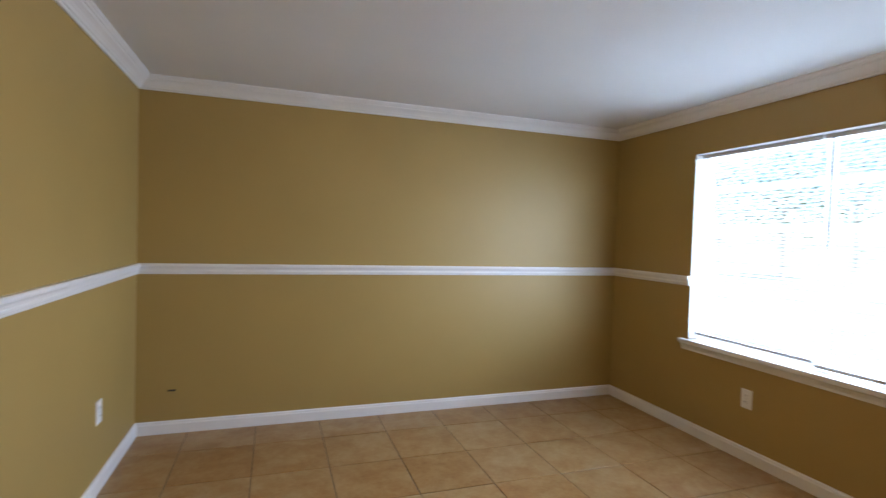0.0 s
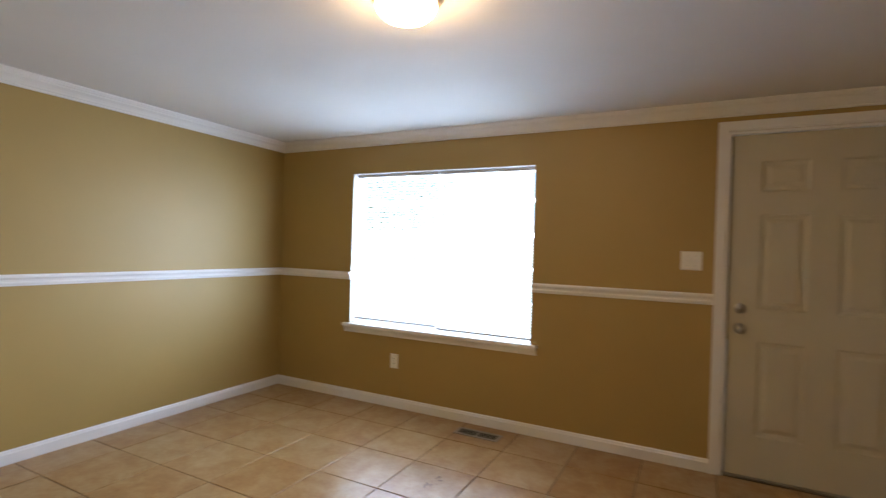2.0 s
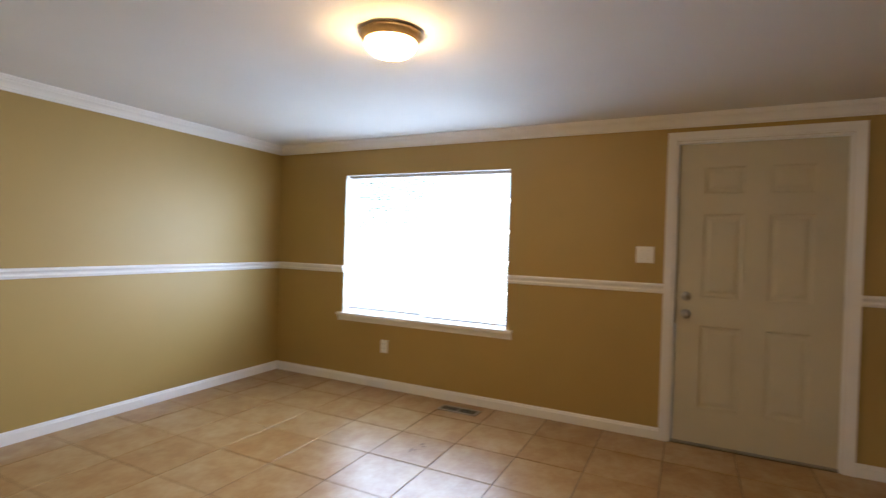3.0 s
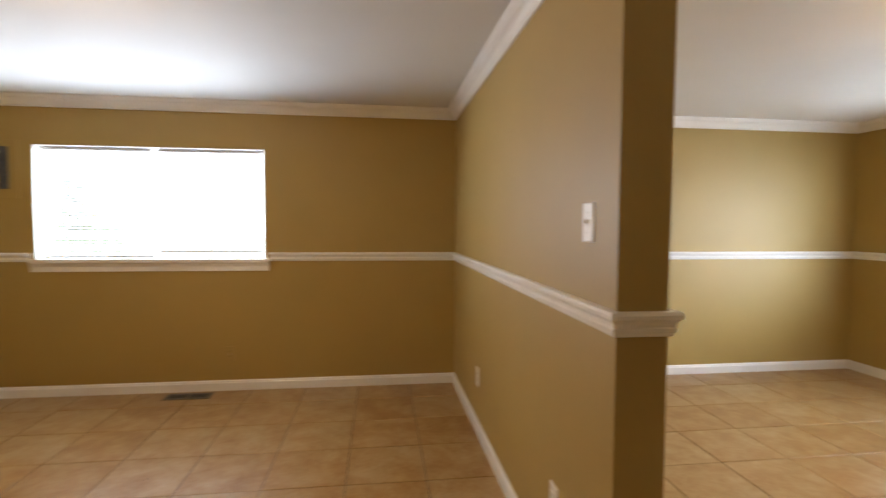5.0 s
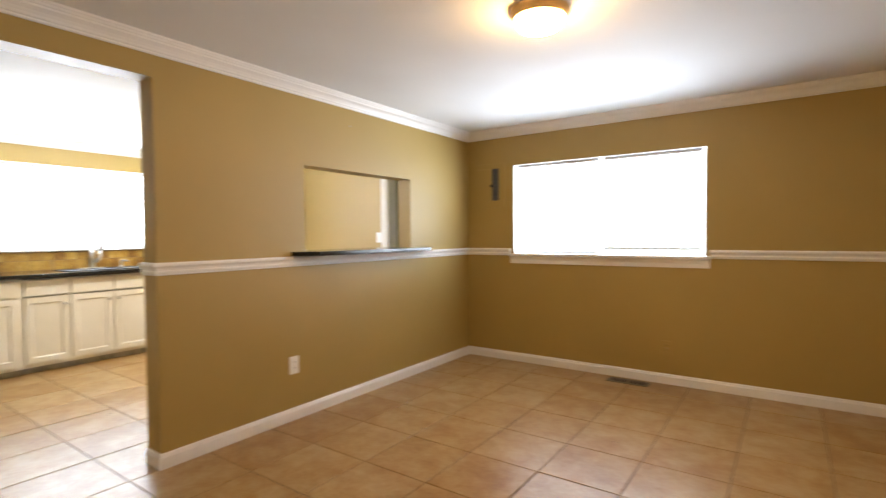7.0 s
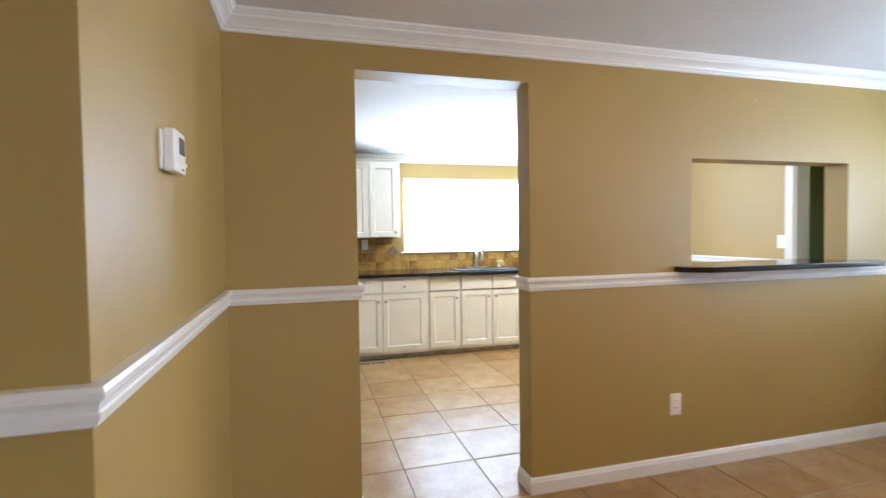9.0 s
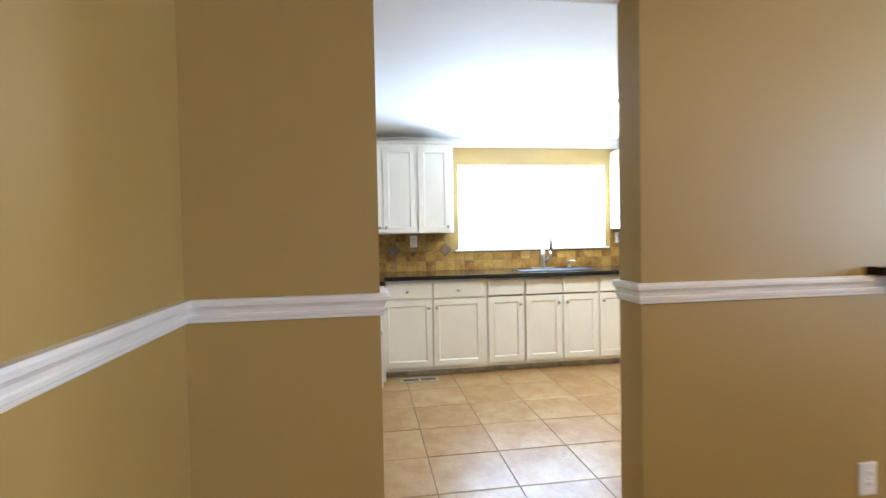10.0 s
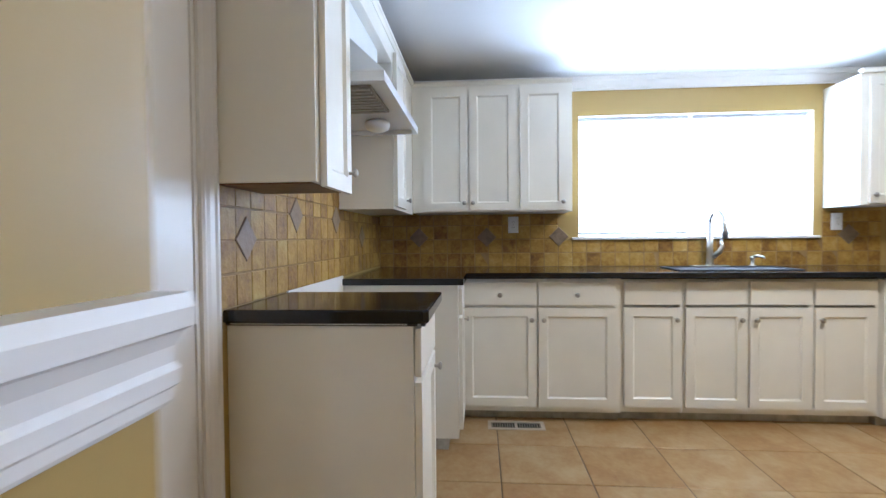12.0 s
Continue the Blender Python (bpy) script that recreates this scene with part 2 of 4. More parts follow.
def wall(name, x0, x1, y0, y1, z1, holes=(), along="x", mat=WALL):
    """A wall with openings (a, b, z0, z1) along its length."""
    cuts = sorted({h for a, b, _, _ in holes for h in (a, b)})
    zs = sorted({0.0, z1, *(h for _, _, c, d in holes for h in (c, d))} | {-0.02})
    zs = [z for z in zs if z != 0.0]
    cx = sorted({x0, x1, *(cuts if along == "x" else ())})
    cy = sorted({y0, y1, *(cuts if along == "y" else ())})

    def filled(x, y, z):
        u = x if along == "x" else y
        return not any(a < u < b and c < z < d for a, b, c, d in holes)

    return tagged(obj(name, solid(cx, cy, zs, filled), mat), "tan painted drywall with satin sheen" if mat is WALL else "olive green painted drywall", "wall", kind="structure")


def sweep(path, profile, place=lambda u, v, w: (u, v, w), closed=False, bm=None):
    """Runs a profile of (offset to the left, height) along a path of corners, mitred."""
    bm = bm or bmesh.new()
    n, rings = len(path), []
    for i, (x, y) in enumerate(path):
        ds = []
        for a, b in ((i - 1, i), (i, i + 1)):
            if closed or (a >= 0 and b < n):
                (ax, ay), (bx, by) = path[a % n], path[b % n]
                d = math.hypot(bx - ax, by - ay)
                ds.append((-(by - ay) / d, (bx - ax) / d))
        if len(ds) == 1:
            mx, my = ds[0]
        else:
            (ax, ay), (bx, by) = ds
            k = 1 + ax * bx + ay * by
            mx, my = (ax + bx) / k, (ay + by) / k
        rings.append([bm.verts.new(place(x + mx * o, y + my * o, h)) for o, h in profile])
    m = len(profile)
    for i in range(n if closed else n - 1):
        r, s = rings[i], rings[(i + 1) % n]
        for j in range(m):
            bm.faces.new([r[j], s[j], s[(j + 1) % m], r[(j + 1) % m]])
    if not closed:
        bm.faces.new(rings[0])
        bm.faces.new(rings[-1][::-1])
    bmesh.ops.recalc_face_normals(bm, faces=bm.faces)
    return bm


def lathe(profile, segs=24, bm=None, m=Matrix()):
    """A turned shape: profile of (radius, height)."""
    bm = bm or bmesh.new()
    rings = []
    for r, z in profile:
        if r < 1e-6:
            rings.append([bm.verts.new(m @ Vector((0, 0, z)))])
        else:
            rings.append([bm.verts.new(m @ Vector((r * math.cos(2 * math.pi * k / segs), r * math.sin(2 * math.pi * k / segs), z))) for k in range(segs)])
    for a, b in zip(rings, rings[1:]):
        for k in range(segs):
            l = (k + 1) % segs
            if len(a) == 1 and len(b) > 1:
                bm.faces.new([a[0], b[l], b[k]])
            elif len(b) == 1 and len(a) > 1:
                bm.faces.new([a[k], a[l], b[0]])
            elif len(a) > 1:
                bm.faces.new([a[k], a[l], b[l], b[k]])
    bmesh.ops.recalc_face_normals(bm, faces=bm.faces)
    return bm


def tube(points, radius, segs=10, bm=None):
    bm = bm or bmesh.new()
    pts = [Vector(p) for p in points]
    rad = radius if isinstance(radius, (list, tuple)) else [radius] * len(pts)
    rings, side = [], None
    for i, p in enumerate(pts):
        d = (pts[min(i + 1, len(pts) - 1)] - pts[max(i - 1, 0)]).normalized()
        ref = side if side is not None else (Vector((1, 0, 0)) if abs(d.x) < 0.9 else Vector((0, 1, 0)))
        u = (ref - d * ref.dot(d)).normalized()
        side, w = u, d.cross(u)
        rings.append([bm.verts.new(p + (u * math.cos(2 * math.pi * k / segs) + w * math.sin(2 * math.pi * k / segs)) * rad[i]) for k in range(segs)])
    for a, b in zip(rings, rings[1:]):
        for k in range(segs):
            l = (k + 1) % segs
            bm.faces.new([a[k], a[l], b[l], b[k]])
    bm.faces.new(rings[0][::-1])
    bm.faces.new(rings[-1])
    return bm


def fielded(w, h, thick, holes, rings, bm=None):
    """A leaf in the plane y = 0 (front towards -y, thickness towards +y) with moulded fields.
    holes: fields (x0, x1, z0, z1); rings: (inset, depth) of each field's moulding."""
    bm = bm or bmesh.new()
    xs = sorted({0.0, w, *(v for a, b, _, _ in holes for v in (a, b))})
    zs = sorted({0.0, h, *(v for _, _, a, b in holes for v in (a, b))})
    vs = {}

    def vert(x, z):
        if (x, z) not in vs:
            vs[x, z] = bm.verts.new((x, 0, z))
        return vs[x, z]

    for xa, xb in zip(xs, xs[1:]):
        for za, zb in zip(zs, zs[1:]):
            mx, mz = (xa + xb) / 2, (za + zb) / 2
            if not any(a < mx < b and c < mz < d for a, b, c, d in holes):
                bm.faces.new([vert(xa, za), vert(xb, za), vert(xb, zb), vert(xa, zb)])
    for a, b, c, d in holes:
        ring = [bm.verts.new((x, 0, z)) for x, z in ((a, c), (b, c), (b, d), (a, d))]
        for inset, depth in rings:
            nxt = [bm.verts.new((x, depth, z)) for x, z in ((a + inset, c + inset), (b - inset, c + inset), (b - inset, d - inset), (a + inset, d - inset))]
            for k in range(4):
                l = (k + 1) % 4
                bm.faces.new([ring[k], ring[l], nxt[l], nxt[k]])
            ring = nxt
        bm.faces.new(ring)
    back = [bm.verts.new((x, thick, z)) for x, z in ((0, 0), (w, 0), (w, h), (0, h))]
    front = [bm.verts.new((x, 0, z)) for x, z in ((0, 0), (w, 0), (w, h), (0, h))]
    bm.faces.new(back[::-1])
    for k in range(4):
        l = (k + 1) % 4
        bm.faces.new([front[l], front[k], back[k], back[l]])
    bmesh.ops.remove_doubles(bm, verts=bm.verts, dist=1e-5)
    bmesh.ops.recalc_face_normals(bm, faces=bm.faces)
    return bm


# ---- the shell ----
XF, YN, XK, YS, XB = 3.69, 2.79, -3.655, -1.63, -7.08
H, HK = 2.236, 2.214
XK2 = XK - 0.14
DOOR = dict(a=-1.785, b=-0.823, z1=2.062)
KD = dict(a=-1.085, b=-0.245, z1=2.038)
PT = dict(a=0.715, b=1.855, z0=1.084, z1=1.696)
ND = dict(a=-4.752, b=-3.96, z1=2.03)
wall("wall_front", XF, XF + 0.15, -2.75, YN + 0.15, H, [(W1["a"], W1["b"], W1["z0"] - 0.0225, W1["z1"]), (DOOR["a"], DOOR["b"], -0.02, DOOR["z1"])], "y")
wall("wall_north", XB - 0.15, XF, YN, YN + 0.15, H, [(W2["a"], W2["b"], W2["z0"] - 0.0225, W2["z1"]), (ND["a"], ND["b"], -0.02, ND["z1"])], "x")
wall("wall_partition", 0.0, 0.145, 0.0, YN, H)
wall("wall_kitchen", XK2, XK, YS, YN, H, [(KD["a"], KD["b"], -0.02, KD["z1"]), (PT["a"], PT["b"], PT["z0"], PT["z1"])], "y")
SD = dict(a=-4.758, b=-3.99, z1=2.03)
wall("wall_thermostat", XB, -2.3, YS - 0.13, YS, H, [(SD["a"], SD["b"], -0.02, SD["z1"])], "x")
wall("wall_hall", -2.43, -2.3, -2.75, YS - 0.13, H)
wall("wall_south", -2.3, XF, -2.75, -2.6, H)
wall("wall_back", XB - 0.15, XB, YS - 0.13, YN, H, [(WK["a"], WK["b"], WK["z0"] - 0.0175, WK["z1"])], "y")
wall("wall_utility_west", -5.75, -5.6, YN + 0.15, 4.75, H, mat=GREENWALL)
# opening is an unseen addition that lets daylight into the utility room
wall("wall_utility_east", -3.6, -3.45, YN + 0.15, 4.75, H, [(3.70, 4.15, 1.20, 1.75)], "y", mat=GREENWALL)
wall("wall_utility_north", -5.6, -3.6, 4.6, 4.75, H, mat=GREENWALL)
for nm, a in (("ceiling_living", (XK2, XF + 0.15, -2.75, YN + 0.15, H, H + 0.12)), ("ceiling_kitchen", (XB - 0.15, XK2, YS - 0.13, YN + 0.15, HK, H + 0.12)),
              ("ceiling_utility", (-5.75, -3.45, YN + 0.15, 4.75, H, H + 0.12))):
    tagged(obj(nm, box(*a), CEIL), "flat white painted drywall ceiling", "ceiling", kind="structure")

RAIL = [(0, 1.016), (0.008, 1.016), (0.010, 1.019), (0.011, 1.026), (0.015, 1.029), (0.016, 1.038), (0.013, 1.042), (0.015, 1.052), (0.021, 1.061), (0.027, 1.064), (0.028, 1.075), (0.024, 1.083), (0, 1.083)]
CROWN = [(0, 2.152), (0.010, 2.152), (0.013, 2.157), (0.013, 2.164), (0.019, 2.168), (0.024, 2.178), (0.034, 2.190), (0.046, 2.199), (0.052, 2.203), (0.054, 2.211), (0.061, 2.214), (0.066, 2.222), (0.072, 2.226), (0.074, 2.235), (0, 2.235)]
BASE = [(0, 0.0), (0.014, 0.0), (0.014, 0.060), (0.010, 0.067), (0.009, 0.074), (0.004, 0.081), (0, 0.081)]


def moulding(name, label, paths, profile, lift=0.0, closed=False):
    for p in paths:
        tagged(obj(name, sweep(p, [(o, h + lift) for o, h in profile], closed=closed), TRIM), label, "trim", kind="structure")


moulding("trim_chair_rail", "white painted moulded chair rail on tan wall", [
    [(XF, -2.6), (XF, -1.843)],
    [(XF, -0.765), (XF, W1["a"])],
    [(XF, W1["b"]), (XF, YN), (0.145, YN), (0.145, 0), (0, 0), (0, YN), (-1.468, YN)],
    [(-3.172, YN), (XK, YN), (XK, KD["b"]), (XK2 + 0.002, KD["b"])],
    [(XK2 + 0.002, KD["a"]), (XK, KD["a"]), (XK, YS), (-2.3, YS), (-2.3, -2.6), (XF, -2.6)]], RAIL)
moulding("trim_chair_rail_kitchen", "white painted moulded chair rail on tan wall", [[(-4.823, YN), (-6.3, YN)]], RAIL, -0.045)
moulding("baseboard", "white painted wooden baseboard above tile floor", [
    [(XF, -2.6), (XF, -1.843)],
    [(XF, -0.765), (XF, YN), (0.145, YN), (0.145, 0), (0, 0), (0, YN), (XK, YN), (XK, KD["b"]), (XK2, KD["b"])],
    [(XK2, KD["a"]), (XK, KD["a"]), (XK, YS), (-2.3, YS), (-2.3, -2.6), (XF, -2.6)],
    [(-4.823, YN), (XB, YN), (XB, 1.75)]], BASE)
moulding("trim_crown", "white painted crown moulding under the ceiling", [
    [(XF, -2.6), (XF, YN), (0.145, YN), (0.145, 0), (0, 0), (0, YN), (XK, YN), (XK, YS), (-2.3, YS), (-2.3, -2.6)]], CROWN, closed=True)
moulding("trim_crown_kitchen", "white painted crown moulding above the kitchen window", [
    [(XK2, YN), (XB, YN), (XB, YS)]], CROWN, -0.022)
moulding("trim_crown_utility", "white painted crown moulding in the utility room", [
    [(-3.6, 4.6), (-5.6, 4.6)]], CROWN)


def casing(name, label, a, b, z1, place, width=0.076):
    prof = [(0.0, 0.0), (0.0, 0.010), (0.008, 0.014), (0.018, 0.013), (0.030, 0.016), (0.052, 0.017), (0.060, 0.021), (0.070, 0.021), (width, 0.016), (width, 0.0)]
    prof = [(o * width / 0.076 if o < width else width, h) for o, h in prof]
    return tagged(obj(name, sweep([(a, 0.0), (a, z1), (b, z1), (b, 0.0)], prof, place), TRIM), label, "trim", kind="structure")


casing("trim_front_door", "white painted door casing with moulded profile", DOOR["a"], DOOR["b"], DOOR["z1"], lambda u, v, w: (XF - w, u, v), 0.058)
casing("trim_utility_door", "white painted door casing with moulded profile", ND["a"], ND["b"], ND["z1"], lambda u, v, w: (u, YN - w, v))
casing("trim_pantry_door", "white painted door casing with moulded profile", SD["a"], SD["b"], SD["z1"], lambda u, v, w: (u, YS + w, v))
pd = tagged(new("door_2"), "closed white painted door beside the kitchen cabinets", "door", kind="structure")
pd.matrix_basis = pose(SD["b"] - 0.019, YS - 0.004, 0.010, 0, 0, 180)
# jamb linings
for nm, (a, b, z1), pl in (("trim_front_jamb", (DOOR["a"], DOOR["b"], DOOR["z1"]), lambda u, v, w: (XF + w, u, v)), ("trim_utility_jamb", (ND["a"], ND["b"], ND["z1"]), lambda u, v, w: (u, YN + w, v)),
                      ("trim_pantry_jamb", (SD["a"], SD["b"], SD["z1"]), lambda u, v, w: (u, YS - w * 0.85, v))):
    tagged(obj(nm, sweep([(a, 0.0), (a, z1), (b, z1), (b, 0.0)], [(-0.016, 0.0), (-0.016, 0.149), (-0.001, 0.149), (-0.001, 0.0)], pl), TRIM), "white painted door jamb lining", "trim", kind="structure")


# ---- windows with blinds ----
def window(name, label, frame_m, w, h, sashes=2):
    """Local frame: u along the wall (x), depth outwards (+y), z up; origin at the opening's lower corner, inner wall face."""
    top = tagged(new(name), label, "window", kind="structure")
    top.matrix_basis = frame_m
    bm = bmesh.new()
    for a in ((0.0, w, 0.125, 0.147, 0.0, 0.035), (0.0, w, 0.125, 0.147, h - 0.035, h), (0.0, 0.035, 0.125, 0.147, 0.035, h - 0.035), (w - 0.035, w, 0.125, 0.147, 0.035, h - 0.035)):
        box(*a, bm=bm)
    part("window_frame", bm, VINYL, top)
    for a in ((0.0004, 0.0026, 0.001, 0.1235, 0.0045, h - 0.003), (w - 0.0026, w - 0.0004, 0.001, 0.1235, 0.0045, h - 0.003), (0.0004, w - 0.0004, 0.001, 0.1235, h - 0.0027, h - 0.0005)):
        part("jamb_liner", box(*a), TRIM, top, "white painted reveal")
    for k in range(1, sashes):
        u = w * k / sashes
        part("mullion", box(u - 0.022, u + 0.022, 0.124, 0.146, 0.036, h - 0.036), VINYL, top)
    for k in range(sashes):
        u0, u1 = w * k / sashes + 0.036, w * (k + 1) / sashes - 0.036
        ob = part("pane", box(u0, u1, 0.134, 0.138, 0.036, h - 0.036), GLASS, top, "clear glass")
        ob.visible_shadow = False
    return top


def blind(label, m, w, h, drop, tilt, wand=True):
    """A mini blind, u along x, hanging from z = h; depth to +y."""
    top = tagged(new("window_blind"), label, "blind", "mini blinds")
    top.matrix_basis = m
    part("head_rail", box(0.004, w - 0.004, 0.0, 0.036, h - 0.028, h - 0.003, 0.002), BACKLITRAIL, top)
    for u in (0.10, w - 0.12):
        part("bracket", box(u, u + 0.028, -0.004, 0.038, h - 0.010, h - 0.0005), NICKEL, top, "small metal mounting clip")
    part("bottom_rail", box(0.006, w - 0.006, 0.006, 0.030, h - drop, h - drop + 0.018, 0.002), BACKLITRAIL, top)
    bm, prev = bmesh.new(), None
    z, half, c, s = h - 0.040, 0.0125, math.cos(radians(tilt)), math.sin(radians(tilt))
    for e in (-1, -0.33, 0.33, 1):
        y, up = 0.018 - e * half * c, e * half * s + 0.0016 * (1 - e * e)
        pair = (bm.verts.new((0.008, y, up)), bm.verts.new((w - 0.008, y, up)))
        if prev:
            bm.faces.new([prev[0], prev[1], pair[1], pair[0]])
        prev = pair
    slat = part("slat", bm, SLAT, top)
    slat.location = (0, 0, z)
    z -= 0.0212
    while z > h - drop + 0.026:
        ob = new("slat", slat.data)
        ob.parent = top
        ob.location = (0, 0, z)
        z -= 0.0212
    for u in (0.12, w / 2, w - 0.12):
        part("ladder_cord", tube([(u, 0.0035, h - 0.03), (u, 0.0035, h - drop + 0.014)], 0.0008, 5), BLIND, top)
    if wand:
        part("tilt_wand", tube([(0.055, -0.006, h - 0.028), (0.055, -0.010, h - 0.06), (0.052, -0.008, h - 0.62)], 0.0050, 6), DARK, top, "thin dark tilt wand")
    return top


def sill(label, m, w, over=0.055, apron=0.052, depth=0.125, nose=0.040):
    top = tagged(new("window_sill"), label, "window sill", kind="structure")
    top.matrix_basis = m
    bm = solid([-over, 0.0, w, w + over], [-nose, -0.0005, depth], [-0.022, 0.0], lambda x, y, z: y < -0.001 or 0 < x < w)
    bmesh.ops.bevel(bm, geom=[e for e in bm.edges if all(v.co.y < -nose + 1e-4 for v in e.verts)], offset=0.007, segments=3, profile=0.5, affect="EDGES")
    part("stool", bm, TRIM, top)
    prof = [(0.0, -0.022), (0.030, -0.022), (0.030, -0.030), (0.022, -0.036), (0.016, -0.050), (0.012, -0.058), (0.010, -0.022 - apron), (0.0, -0.022 - apron)]
    lo, hi = -over + 0.008, w + over - 0.008
    part("apron", sweep([(hi + 0.0, 0.0), (lo, 0.0)], [(o, z) for o, z in prof], lambda u, v, z: (u, v, z)), TRIM, top)
    return top


FR = pose(XF, W1["b"], W1["z0"], 0, 0, -90)      # x runs to -y, depth to +x
w1, h1 = W1["b"] - W1["a"], W1["z1"] - W1["z0"]
window("window_1", "white vinyl two-sash window with closed mini blinds", FR, w1, h1)
sill("white painted wooden sill with moulded apron", FR, w1)
bw = w1 / 2 - 0.004
blind("white vinyl mini blind hanging in the front window", FR @ pose(0.003, 0.055, 0), bw, h1, h1 - 0.030, -13)
blind("white vinyl mini blind hanging in the front window", FR @ pose(w1 / 2 + 0.001, 0.055, 0), bw, h1, h1 - 0.012, -13)
NO = pose(W2["a"], YN, W2["z0"], 0, 0, 0)
w2, h2 = W2["b"] - W2["a"], W2["z1"] - W2["z0"]
window("window_2", "white vinyl sliding window with mini blinds", NO, w2, h2)
sill("white painted wooden sill with moulded apron", NO, w2, over=0.042, apron=0.072)
bw = w2 / 2 - 0.03
blind("white vinyl mini blind hanging in the dining window", NO @ pose(0.010, 0.055, 0), bw + 0.01, h2, h2 - 0.004, 26, False)
blind("white vinyl mini blind hanging slightly above the dining sill", NO @ pose(w2 / 2 + 0.012, 0.055, 0), bw, h2, h2 - 0.045, 26, False)
WE = pose(XB, WK["a"], WK["z0"], 0, 0, 90)
w3, h3 = WK["b"] - WK["a"], WK["z1"] - WK["z0"]
window("window_3", "white vinyl window above the kitchen sink", WE, w3, h3)
st = tagged(new("window_sill"), "thin white painted kitchen window sill", "window sill", kind="structure")
st.matrix_basis = WE
part("stool", box(-0.045, w3 + 0.035, -0.030, 0.0, -0.018, -0.001, 0.003), TRIM, st)
part("ledge", box(0.001, w3 - 0.001, 0.001, 0.12, -0.017, 0.004), TRIM, st)
blind("white vinyl mini blind hanging in the kitchen window", WE @ pose(0.004, 0.055, 0), w3 / 2 - 0.012, h3, h3 - 0.016, 36, False)
blind("white vinyl mini blind hanging in the kitchen window", WE @ pose(w3 / 2 + 0.006, 0.055, 0), w3 / 2 - 0.012, h3, h3 - 0.010, 36, False)


# ---- front door ----
def knob_mesh(r, length, m, neck=0.35):
    return lathe([(r * 0.75, 0.0), (r * 0.75, 0.003), (r * neck, 0.006), (r * neck, length * 0.5), (r * 0.8, length * 0.62), (r, length * 0.8), (r * 0.85, length * 0.94), (0.0, length)], 20, None, m)


dw, dh = DOOR["b"] - DOOR["a"] - 0.034, DOOR["z1"] - 0.034
door = tagged(new("door_1"), "closed cream painted six-panel front door with brushed nickel knob", "door", kind="structure")
door.matrix_basis = pose(XF + 0.030, DOOR["b"] - 0.019, 0.014, 0, 0, -90)   # x runs to -y, front to -x
rows = ((0.24, 0.80), (0.99, 1.555), (1.69, 1.87))
cols = ((0.155, 0.395), (dw - 0.395, dw - 0.155))
part("door_leaf", fielded(dw, dh, 0.042, [(a, b, c, d) for c, d in rows for a, b in cols], [(0.012, 0.007), (0.030, 0.009), (0.052, 0.002)]), DOORPAINT, door)
turn = Matrix.Rotation(radians(90), 4, "X")
part("door_knob", lathe([(0.032, 0.0), (0.032, 0.005), (0.012, 0.010), (0.012, 0.030), (0.022, 0.036), (0.027, 0.048), (0.024, 0.060), (0.0, 0.064)], 24, None, pose(0.066, 0, 0.872) @ turn), NICKEL, door, "brushed nickel door knob", True)
part("deadbolt", lathe([(0.031, 0.0), (0.031, 0.006), (0.024, 0.012), (0.010, 0.013), (0.009, 0.024), (0.0, 0.025)], 24, None, pose(0.066, 0, 0.992) @ turn), NICKEL, door, "round nickel deadbolt turn", True)
for z in (0.20, 1.02, 1.80):
    hinge = part("hinge", box(dw - 0.004, dw + 0.016, -0.006, 0.0, z - 0.045, z + 0.045), NICKEL, door, "metal butt hinge")
    part("hinge_pin", tube([(dw + 0.006, -0.009, z - 0.047), (dw + 0.006, -0.009, z + 0.047)], 0.006, 8), NICKEL, hinge)
part("latch_strip", box(-0.0025, -0.0005, 0.002, 0.040, 0.0, dh), NICKEL, door, "metallic weather strip along the latch edge")
part("latch_strip", box(-0.0012, 0.010, -0.003, -0.0004, 0.004, 0.80), BRIGHTSTRIP, door, "pale silver strip below the lock")
# dark strip stands in for the shaded gap between door and jamb
part("latch_strip", box(-0.0012, 0.004, -0.002, -0.0004, 0.805, dh - 0.004), DARK, door, "dark strip painted as the shaded jamb gap above the lock")
part("threshold", box(-0.002, dw + 0.002, -0.020, 0.10, -0.0135, -0.002, 0.002), STEEL, door, "dark metal threshold")


leaf = box(0, SD["b"] - SD["a"] - 0.038, 0, 0.035, 0, SD["z1"] - 0.030, 0.002)
part("door_leaf", leaf, TRIM, pd)


# ---- wall plates ----
def plate_bm(w, h, t=0.006):
    bm = bmesh.new()
    v = []
    for inset, y in ((0, 0), (0, -t * 0.5), (0.003, -t)):
        v.append([bm.verts.new((x, y, z)) for x, z in ((-w / 2 + inset, -h / 2 + inset), (w / 2 - inset, -h / 2 + inset), (w / 2 - inset, h / 2 - inset), (-w / 2 + inset, h / 2 - inset))])
    for a, b in zip(v, v[1:]):
        for k in range(4):
            bm.faces.new([a[k], a[(k + 1) % 4], b[(k + 1) % 4], b[k]])
    bm.faces.new(v[-1])
    bmesh.ops.recalc_face_normals(bm, faces=bm.faces)
    return bm


